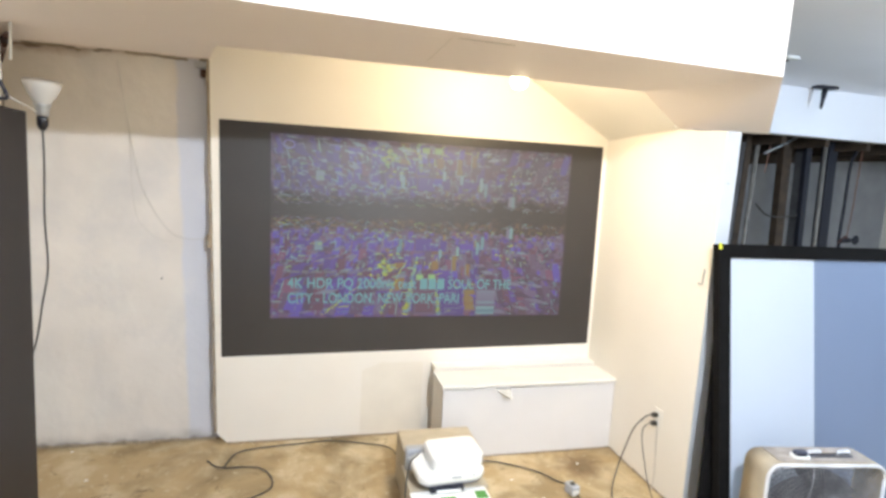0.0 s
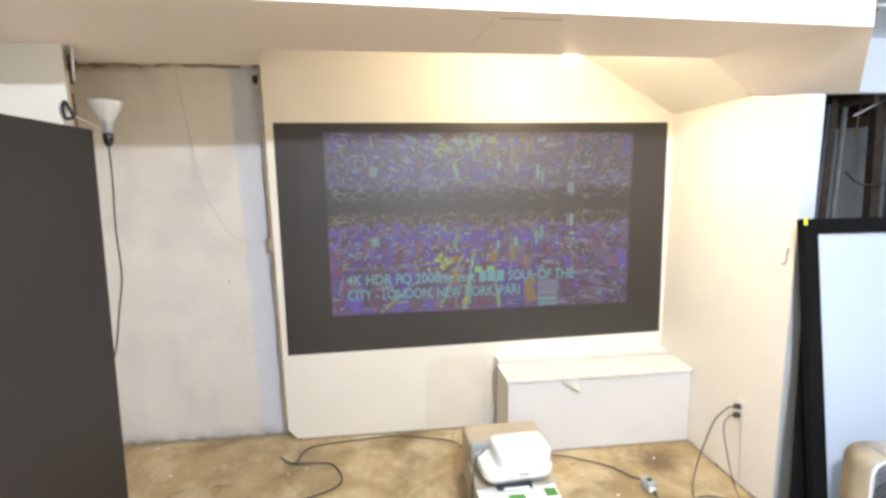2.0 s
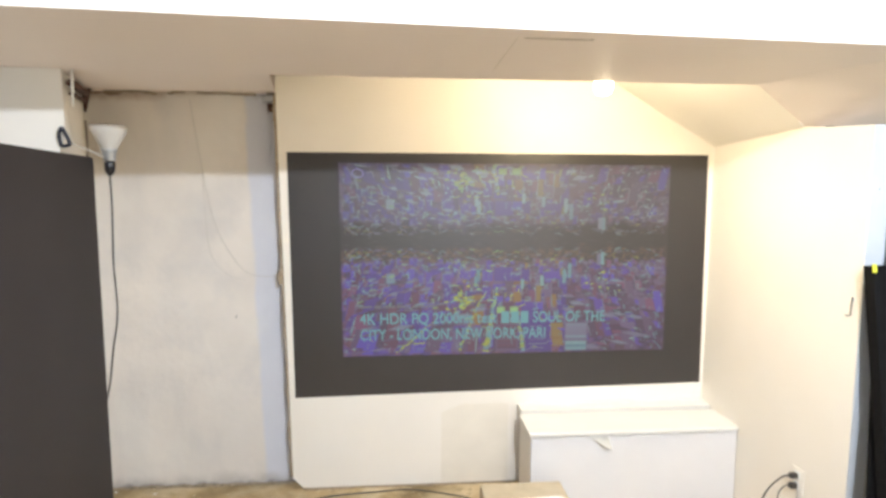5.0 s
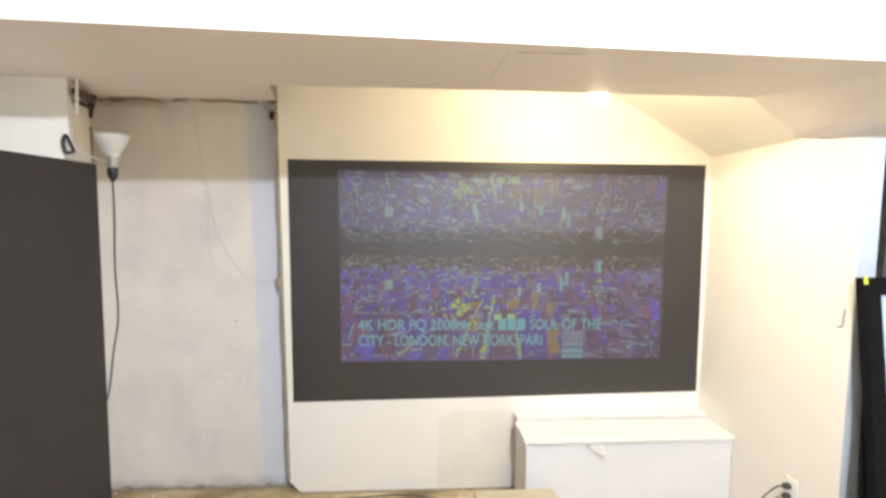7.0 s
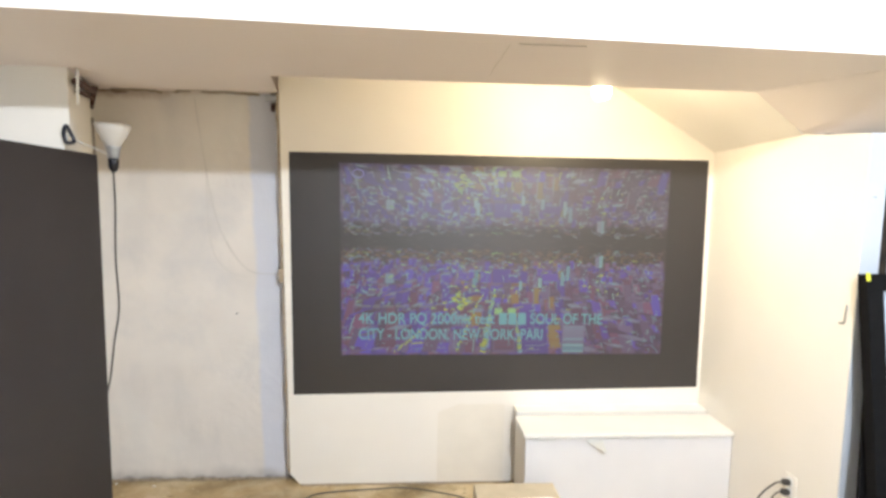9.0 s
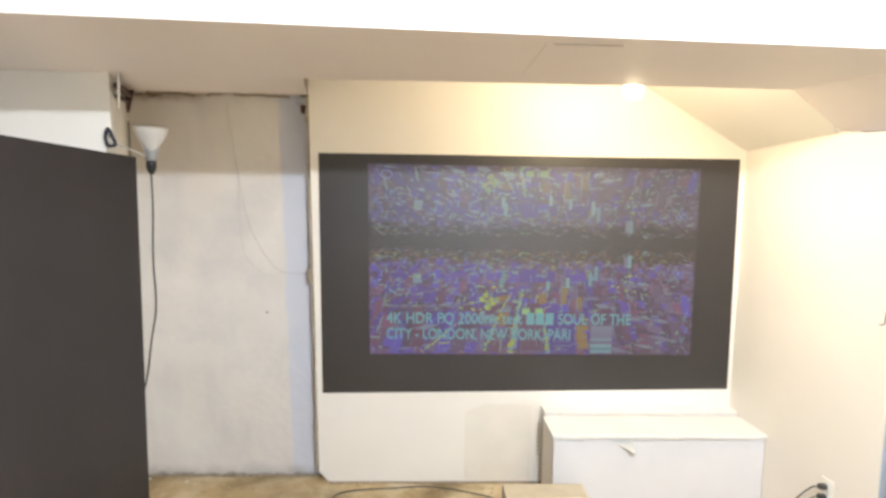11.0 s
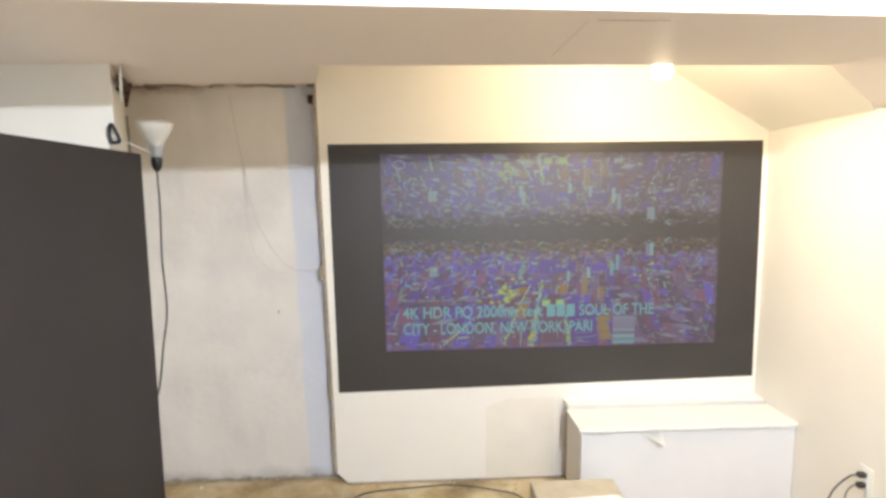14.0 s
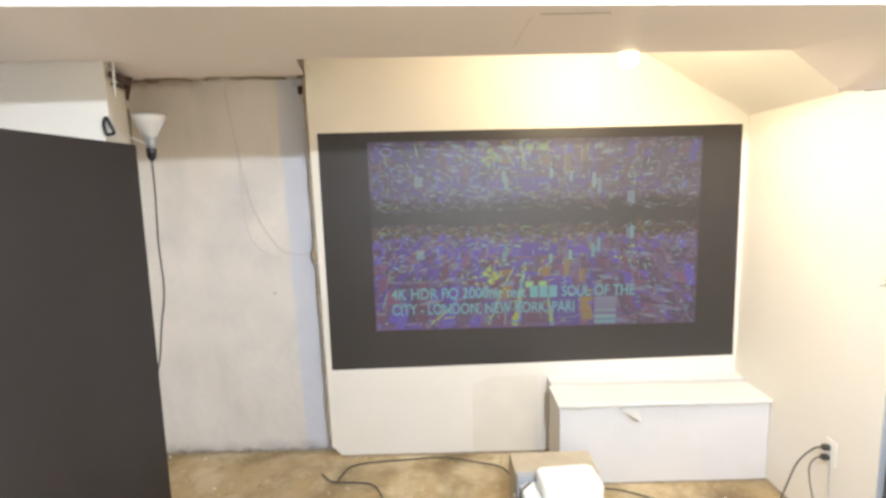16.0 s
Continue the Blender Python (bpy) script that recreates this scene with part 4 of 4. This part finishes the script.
part("body", rounded(B(), 0.05, 0.07, 0.0, 0.05, 0.012, pose(1.785, -0.755, 0.0, 0, 0, 12), soft=0.006), M_GREYPLASTIC, adapter)
part("socket", rounded(B(), 0.026, 0.022, 0.05, 0.056, 0.008, pose(1.785, -0.755, 0.0, 0, 0, 12)), M_CABLE, adapter)
part("label", box(B(), 1.768, 1.80, -0.7945, -0.7915, 0.012, 0.036), M_PAPER, adapter)
outlet = thing("wall_outlet", "white double wall outlet with two black plugs", "outlet", (RIGHT, -0.72, 0.36))
part("plate", box(B(), RIGHT - 0.006, RIGHT, -0.786, -0.719, 0.318, 0.424, 0.003), M_WALL, outlet)
part("socket", box(B(), RIGHT - 0.009, RIGHT - 0.006, -0.77, -0.735, 0.378, 0.412, 0.001), M_PAPER, outlet)
part("socket", box(B(), RIGHT - 0.009, RIGHT - 0.006, -0.77, -0.735, 0.332, 0.366, 0.001), M_PAPER, outlet)
cords = thing("plugged_cords", "two cords with black plugs hanging from the outlet", "cord", (RIGHT, -0.72, 0.36))
part("plug", box(B(), RIGHT - 0.040, RIGHT - 0.0095, -0.764, -0.741, 0.382, 0.404, 0.005), M_CABLE, cords)
part("plug", box(B(), RIGHT - 0.040, RIGHT - 0.0095, -0.764, -0.741, 0.338, 0.360, 0.005), M_CABLE, cords)
part("lead", tube(B(), [(2.20, -0.752, 0.392), (2.17, -0.752, 0.388), (2.108, -0.75, 0.329), (2.067, -0.75, 0.223), (2.030, -0.755, 0.115), (1.99, -0.79, 0.035), (1.955, -0.86, 0.008), (1.93, -0.97, 0.006), (1.94, -1.10, 0.006)], 0.0036, 8), M_CABLE, cords, "black cord")
part("lead", tube(B(), [(1.86, -1.02, 0.006), (1.885, -0.906, 0.006), (1.961, -0.863, 0.006), (2.033, -0.854, 0.006), (2.104, -0.897, 0.006), (2.156, -0.96, 0.006), (2.19, -1.06, 0.006)], 0.0036, 8), M_CABLE, cords, "black cord")
part("lead", tube(B(), [(2.205, -0.752, 0.349), (2.175, -0.758, 0.347), (2.143, -0.77, 0.305), (2.155, -0.79, 0.18), (2.165, -0.84, 0.05), (2.15, -0.92, 0.008), (2.10, -1.03, 0.006)], 0.0025, 8), M_CABLE, cords)
part("lead", tube(B(), [(2.236, -0.76, 0.335), (2.236, -0.765, 0.25), (2.235, -0.78, 0.10), (2.215, -0.80, 0.006)], 0.002, 8), M_GREYCABLE, cords, "grey cord")
hook = thing("wall_hook", "small dark metal hook on the partition", "hook", (RIGHT, -0.955, 1.15))
part("shank", tube(B(), [(RIGHT - 0.003, -0.957, 1.195), (RIGHT - 0.006, -0.957, 1.16), (RIGHT - 0.008, -0.956, 1.128), (RIGHT - 0.022, -0.948, 1.126)], 0.0022, 6), M_DUCT, hook)
part("screw", tube(B(), [(RIGHT, -0.96, 1.183), (RIGHT - 0.006, -0.96, 1.183)], 0.004, 8), M_STEEL, hook)
for x, y in ((-0.93, 0.03), (-0.72, 0.0), (-0.55, -0.30), (0.25, -0.62), (1.62, -0.78), (1.95, -0.50), (1.52, -0.60)):
    c = thing("plaster_chip", "small white plaster chip on the floor", "chip", (x, y, 0), "plaster chips")
    bm = B()
    bmesh.ops.create_icosphere(bm, subdivisions=1, radius=0.008, matrix=Matrix.Translation((x, y, 0.004)) @ Matrix.Diagonal((1.2, 0.8, 0.5, 1)))
    for v in bm.verts:
        v.co += 0.002 * Vector((noise.noise(v.co * 200), noise.noise(v.co * 310), 0))
    part("chip", bm, M_PAPER, c)

# ---- framed paint sample board ----
samples = thing("paint_sample_board", "black framed board with white, grey and charcoal paint bands", "sample board", (2.9, -1.2, 0))
LEAN = lambda z: -1.285 + 0.165 * z


def on_board(x0, x1, z0, z1, out, thick):
    return sheet(B(), [(x0, LEAN(z1) - out, z1), (x0, LEAN(z0) - out, z0), (x1, LEAN(z0) - out, z0), (x1, LEAN(z1) - out, z1)], -thick)


BAND_T, BAND_B = 3.272, 3.316
part("backing", on_board(2.205, 3.72, 0.0, 1.325, -0.02, 0.015), M_VELVET, samples)
for i, (m, w) in enumerate(((M_WHITE, "white painted band"), (M_BLUEGREY, "mid grey painted band"), (M_DARKGREY, "charcoal painted band"))):
    lt, lb = (2.258 + 0.470 * i, 2.258 + 0.470 * i) if i < 2 else (BAND_T, BAND_B)
    rt, rbm = (2.727, 2.727) if i == 0 else (BAND_T - 0.001, BAND_B - 0.001) if i == 1 else (3.667, 3.667)
    part("paint_band", sheet(B(), [(lt, LEAN(1.27), 1.27), (lb, LEAN(0.06), 0.06), (rbm, LEAN(0.06), 0.06), (rt, LEAN(1.27), 1.27)], -0.014), m, samples, w)
part("frame_rail", on_board(2.20, 3.725, 1.27, 1.33, 0.012, 0.03), M_VELVET, samples)
part("frame_rail", on_board(2.20, 3.725, 0.0, 0.06, 0.012, 0.03), M_VELVET, samples)
part("frame_stile", on_board(2.20, 2.258, 0.06, 1.27, 0.012, 0.03), M_VELVET, samples)
part("frame_stile", on_board(3.667, 3.725, 0.06, 1.27, 0.012, 0.03), M_VELVET, samples)
part("tape", on_board(2.196, 2.210, 1.306, 1.334, 0.0145, 0.002), M_TAPE, samples, "yellow tape corner")
# black sheet that widens downwards between the frame and the partition
wedge = thing("spare_black_board", "black sheet leaning behind the sample board", "board", (2.2, -1.2, 0))
part("face", sheet(B(), [(2.262, -1.025, 1.22), (2.145, -1.20, 0.0), (2.60, -1.22, 0.0), (2.60, -1.04, 1.22)], 0.012), M_VELVET, wedge)

# ---- box fan ----
fan = thing("box_fan", "old tan box fan with a white grille", "fan", (2.44, -1.5, 0))
FM = pose(2.44, -1.46, 0.0, 0, 0, -9)
FW, FH, FD = 0.50, 0.535, 0.13


def upright(m):
    """Turns a block's axis towards the viewer."""
    return FM @ Matrix.Translation((0, 0, FH / 2)) @ pose(0, 0, 0, 90) @ m


shell = B()
outer, inner = [], []
for cx, cz, a0 in ((1, 1, 0), (-1, 1, 90), (-1, -1, 180), (1, -1, 270)):
    for k in range(7):
        a = radians(a0 + 15 * k)
        outer.append((cx * (FW / 2 - 0.05) + 0.05 * math.cos(a), cz * (FH / 2 - 0.05) + 0.05 * math.sin(a)))
        inner.append((cx * (FW / 2 - 0.05) + 0.038 * math.cos(a), cz * (FH / 2 - 0.05) + 0.038 * math.sin(a)))
n = len(outer)
rings = [[shell.verts.new(FM @ Vector((x, y, z + FH / 2))) for x, z in pl] for pl, y in ((outer, -FD / 2), (outer, FD / 2), (inner, FD / 2), (inner, -FD / 2))]
for a, b in zip(rings, rings[1:] + rings[:1]):
    for k in range(n):
        shell.faces.new((a[k], a[(k + 1) % n], b[(k + 1) % n], b[k])).smooth = True
bmesh.ops.recalc_face_normals(shell, faces=shell.faces)
part("shell", shell, M_FANSHELL, fan)
rim = [FM @ Vector((x * 0.975, -FD / 2 - 0.004, z * 0.975 + FH / 2)) for x, z in outer]
part("grille_rim", tube(B(), rim + [rim[0]], 0.0075, 8, curved=False), M_FANRIM, fan, "white grille rim")
HALF_W, HALF_H = FW / 2 - 0.016, FH / 2 - 0.016


def grille(y, spokes_n, r_spoke, r_ring):
    """Fine radial wires crossed by rings, cut off at the square rim."""
    wires, rings_ = B(), B()
    for k in range(spokes_n):
        a0 = 2 * math.pi * k / spokes_n
        a1 = a0 + 0.20
        lim = min(HALF_W / max(1e-6, abs(math.cos(a1))), HALF_H / max(1e-6, abs(math.sin(a1))))
        pts = [FM @ Vector((r * math.cos(a), y, r * math.sin(a) + FH / 2)) for r, a in ((0.06, a0), (0.12, a0 + 0.06), (0.18, a0 + 0.13), (lim, a1))]
        tube(wires, pts, r_spoke, 4, 2)
    for j in range(15):
        r = 0.09 + 0.0175 * j
        run = []
        for k in range(73):
            a = 2 * math.pi * k / 72
            p = (r * math.cos(a), r * math.sin(a))
            if abs(p[0]) < HALF_W and abs(p[1]) < HALF_H:
                run.append(FM @ Vector((p[0], y + 0.002, p[1] + FH / 2)))
            if len(run) > 1 and (k == 72 or abs(p[0]) >= HALF_W or abs(p[1]) >= HALF_H):
                tube(rings_, run, r_ring, 4, curved=False)
            if abs(p[0]) >= HALF_W or abs(p[1]) >= HALF_H:
                run = []
    return wires, rings_


for y_, mat_ in ((-FD / 2 - 0.005, M_GRILLE), (FD / 2 - 0.006, M_FANBLADE)):
    wires, rings_ = grille(y_, 120, 0.0015, 0.0011)
    part("grille_spokes", wires, mat_, fan)
    part("grille_rings", rings_, mat_, fan)
part("hub", lathe(B(), [(0.074, 0), (0.072, 0.006), (0.060, 0.011), (0.030, 0.012), (0.026, 0.004), (0.008, 0.004)], upright(Matrix.Translation((0, 0, FD / 2 + 0.004)))), M_FANRIM, fan, "pale round hub")
for k in range(5):
    blade = B()
    g = []
    for i in range(7):
        r = 0.04 + 0.175 * i / 6
        g.append([blade.verts.new(FM @ Vector((r * math.cos(a), 0.03 * (j / 4 - 0.5) * 2, r * math.sin(a) + FH / 2))) for j in range(5) for a in [2 * math.pi * k / 5 + (j / 4 - 0.5) * (0.9 + 0.3 * i / 6)]])
    for a, b in zip(g, g[1:]):
        for j in range(4):
            blade.faces.new((a[j], a[j + 1], b[j + 1], b[j])).smooth = True
    bmesh.ops.solidify(blade, geom=blade.faces[:], thickness=0.002)
    part("blade", blade, M_FANBLADE, fan)
part("top_plate", box(B(), -0.19, 0.19, -0.055, 0.06, FH, FH + 0.004, 0.001), M_FANTOP, fan)
fan.children[-1].data.transform(FM)
part("knob_bezel", rounded(B(), 0.075, 0.05, FH + 0.004, FH + 0.012, 0.024, FM @ Matrix.Translation((-0.085, -0.02, 0)), soft=0.003), M_PLASTIC, fan)
part("knob", rounded(B(), 0.055, 0.034, FH + 0.012, FH + 0.030, 0.016, FM @ Matrix.Translation((-0.085, -0.02, 0)), soft=0.005), M_NAVY, fan, "dark blue knob")
# flat plate, no hollow: the recess's shade is only its dark colour
part("handle_recess", rounded(B(), 0.19, 0.05, FH + 0.004, FH + 0.0055, 0.012, FM @ Matrix.Translation((0.05, 0.0, 0))), M_FANBLADE, fan, "dark plate for the shade in the handle recess")
for x0, x1 in ((-0.04, 0.015), (0.085, 0.14)):
    part("handle_end", tube(B(), [FM @ Vector(p) for p in ((x0, 0.0, FH + 0.006), (x0 + 0.012, 0.0, FH + 0.014), (x1 - 0.008, 0.0, FH + 0.016), (x1, 0.0, FH + 0.014))], 0.008, 8), M_FANRIM, fan, "white handle end")
part("handle_grip", tube(B(), [FM @ Vector((0.015, 0.0, FH + 0.0145)), FM @ Vector((0.085, 0.0, FH + 0.0145))], 0.007, 8), M_FANTOP, fan, "dusty tan grip")
part("cord", tube(B(), [FM @ Vector(p) for p in ((-0.06, -FD / 2 - 0.002, FH), (-0.065, -FD / 2 - 0.014, FH - 0.08), (-0.09, -FD / 2 - 0.014, FH - 0.2), (-0.14, -FD / 2 - 0.014, FH - 0.32))], 0.003, 8), M_GRILLE, fan)

# ---- pipes and posts in the utility space ----
def post(name, label, x0, z0, x1, z1, w, mat, y=1.0, round_=True, category="pipe"):
    t = thing(name, label, category, (x1, y, z1))
    bm = tube(B(), [(x0, y, z0), (x1, y, z1)], w / 2, 12, curved=False) if round_ else sheet(B(), [(x0 - w / 2, y, z0), (x1 - w / 2, y, z1), (x1 + w / 2, y, z1), (x0 + w / 2, y, z0)], -w * 0.8)
    part("shaft", bm, mat, t)
    return t


post("steel_conduit", "pale galvanised conduit in the utility space", 4.30, 2.12, 4.26, 0.0, 0.040, M_OLDPIPE)
post("wall_stud", "dark wooden stud behind the partition", 4.21, 2.12, 4.17, 0.0, 0.06, M_DARKWOOD, 1.0, False, "stud")
post("thin_pipe", "thin grey pipe beside the stud", 4.15, 2.0, 4.10, 0.0, 0.03, M_DUCT)
post("timber_post", "brown upright timber post under the joists", 4.68, 2.12, 4.76, 0.0, 0.09, M_DARKWOOD, 1.05, False, "post")
post("steel_post", "dark blue steel post", 4.865, 2.12, 4.965, 0.0, 0.055, M_DARKSTEEL, 1.0, False, "post")
post("grey_duct", "grey sheet metal duct", 4.95, 2.12, 5.03, 0.0, 0.10, M_DUCT, 1.1, False, "duct")
post("light_pipe", "pale upright plastic drain pipe", 5.045, 2.05, 5.125, 0.0, 0.035, M_OLDPIPE)
post("black_post", "broad dark steel post", 5.14, 2.12, 5.22, 0.0, 0.10, M_DARKSTEEL, 1.0, False, "post")
drain = thing("bent_drain_rod", "dark rod bent towards the joists", "pipe", (5.34, 1.0, 1.2))
part("shaft", tube(B(), [(5.475, 1.0, 2.08), (5.40, 1.0, 1.97), (5.365, 1.0, 1.86), (5.365, 1.0, 1.5), (5.36, 1.0, 1.15)], 0.014, 8), M_DARKSTEEL, drain)
part("valve_body", tube(B(), [(5.36, 0.99, 1.16), (5.48, 0.99, 1.17)], 0.022, 10), M_DARKSTEEL, drain)
part("valve_wheel", lathe(B(), [(0.038, 0), (0.045, 0.006), (0.038, 0.012)], pose(5.53, 0.98, 1.175, 90), 20), M_DARKSTEEL, drain)
part("valve_lever", tube(B(), [(5.33, 0.98, 1.14), (5.40, 0.98, 1.20), (5.44, 0.98, 1.19)], 0.010, 8), M_RUST, drain)
part("lower_shaft", tube(B(), [(5.37, 1.0, 1.16), (5.37, 1.0, 0.0)], 0.014, 8), M_DARKSTEEL, drain)
ow = thing("orange_wire", "orange wire hanging from the joists", "wire", (5.47, 1.0, 1.3))
part("strand", tube(B(), [(5.485, 1.0, 2.1), (5.475, 1.0, 1.8), (5.47, 1.0, 1.5), (5.45, 1.0, 1.2)], 0.0055, 6), M_ORANGE, ow)
part("strand", tube(B(), [(4.43, 0.99, 2.1), (4.42, 0.99, 1.95), (4.40, 0.99, 1.75)], 0.006, 6), M_ORANGE, ow)
brace = thing("diagonal_brace", "pale diagonal metal brace under the joists", "brace", (4.5, 0.98, 2.0))
part("bar", tube(B(), [(4.36, 0.98, 1.915), (4.76, 0.98, 2.11)], 0.010, 8, curved=False), M_STEEL, brace)
uc = thing("slack_cable", "slack dark cable between the posts", "cable", (4.55, 0.97, 1.4))
part("strand", tube(B(), [(4.33, 0.97, 1.47), (4.45, 0.97, 1.38), (4.60, 0.97, 1.36), (4.80, 0.97, 1.385)], 0.009, 6), M_CABLE, uc)

# ---- ceiling hardware beyond the soffit ----
bolt = thing("ceiling_bracket", "black hanging bracket under the ceiling", "bracket", (4.37, 0.5, CEIL))
part("plate", rounded(B(), 0.20, 0.09, CEIL - 0.018, CEIL, 0.03, Matrix.Translation((4.37, 0.48, 0)), soft=0.004), M_DARKSTEEL, bolt)
part("stem", tube(B(), [(4.37, 0.48, CEIL - 0.016), (4.355, 0.48, CEIL - 0.17)], lambda t: 0.022 - 0.014 * t, 10), M_DARKSTEEL, bolt)
cclip = thing("ceiling_clip", "white plastic clip with a dark bolt on the ceiling", "clip", (3.36, -0.11, CEIL))
part("base", rounded(B(), 0.11, 0.07, CEIL - 0.014, CEIL, 0.03, Matrix.Translation((3.38, -0.14, 0)), soft=0.004), M_PLASTIC, cclip)
part("bolt", box(B(), 3.325, 3.38, -0.13, -0.10, CEIL - 0.024, CEIL - 0.0145, 0.003), M_DARKSTEEL, cclip)

# ---- grime where walls meet the floor ----
def grime(name, x0, y0, x1, y1, h, n, seed):
    """A crumbly bead of dirt whose height wanders along the wall foot."""
    bm = B()
    d = Vector((x1 - x0, y1 - y0)).normalized()
    s = Vector((d.y, -d.x))
    lines = []
    for i in range(n + 1):
        a = i / n
        hh = 0.001 + h * (0.4 + 1.2 * abs(noise.noise((a * 11, seed, 0))) + 0.5 * noise.noise((a * 47, seed, 3)))
        out = 0.006 + 0.016 * abs(noise.noise((a * 13, seed, 7)))
        x, y = x0 + (x1 - x0) * a, y0 + (y1 - y0) * a
        lines.append([bm.verts.new(p) for p in ((x, y, -0.004), (x, y, hh), (x + s.x * out * 0.4, y + s.y * out * 0.4, hh * 0.6), (x + s.x * out, y + s.y * out, -0.003))])
    for p, q in zip(lines, lines[1:]):
        for k in range(4):
            bm.faces.new((p[k], p[(k + 1) % 4], q[(k + 1) % 4], q[k])).smooth = True
    bm.faces.new(lines[0])
    bm.faces.new(lines[-1][::-1])
    bmesh.ops.recalc_face_normals(bm, faces=bm.faces)
    structure(name, bm, M_EDGE, "dark grime line where wall meets floor", "grime")


grime("grime_niche", -0.98, 0.0735, -0.01, 0.0735, 0.009, 160, 2.0)
grime("grime_partition", RIGHT, -0.34, RIGHT, -0.98, 0.004, 50, 5.0)
grime("grime_screen_wall", 0.05, -0.0005, 1.19, -0.0005, 0.0025, 60, 8.0)
grime("grime_cover", 1.2, -0.3365, 2.24, -0.3365, 0.0025, 60, 11.0)

# ---- small marks ----
tack = thing("soffit_tack", "tiny dark tack in the soffit face", "tack", (0.49, -1.43, 2.1))
part("head", lathe(B(), [(0.004, 0), (0.003, 0.003), (0.001, 0.004)], pose(0.49, -1.432, 2.036, 90), 8), M_DARKSTEEL, tack)
staple = thing("staple", "small dark staple on the partition end", "staple", (2.28, -0.992, 1.56))
part("wire", tube(B(), [(2.267, -0.9915, 1.595), (2.279, -0.994, 1.595 - 0.001), (2.289, -0.9915, 1.595)], 0.0014, 6), M_DARKSTEEL, staple)

# ---- slightly darker yellowish patch of wall beside the boxed pipe ----
patch = B()
k = 14
top = [(0.785 + 0.365 * i / k, 0.40 + 0.045 * min(1, i / 4) + 0.010 * noise.noise((i * 0.9, 5, 0))) for i in range(k + 1)]
for (x0, z0), (x1, z1) in zip(top, top[1:]):
    patch.faces.new([patch.verts.new(p) for p in ((x0, -0.0012, 0.012), (x1, -0.0012, 0.012), (x1, -0.0012, z1), (x0, -0.0012, z0))])
structure("bare_wall_patch", patch, M_TANPATCH, "slightly darker yellowish patch on the wall", "paint")
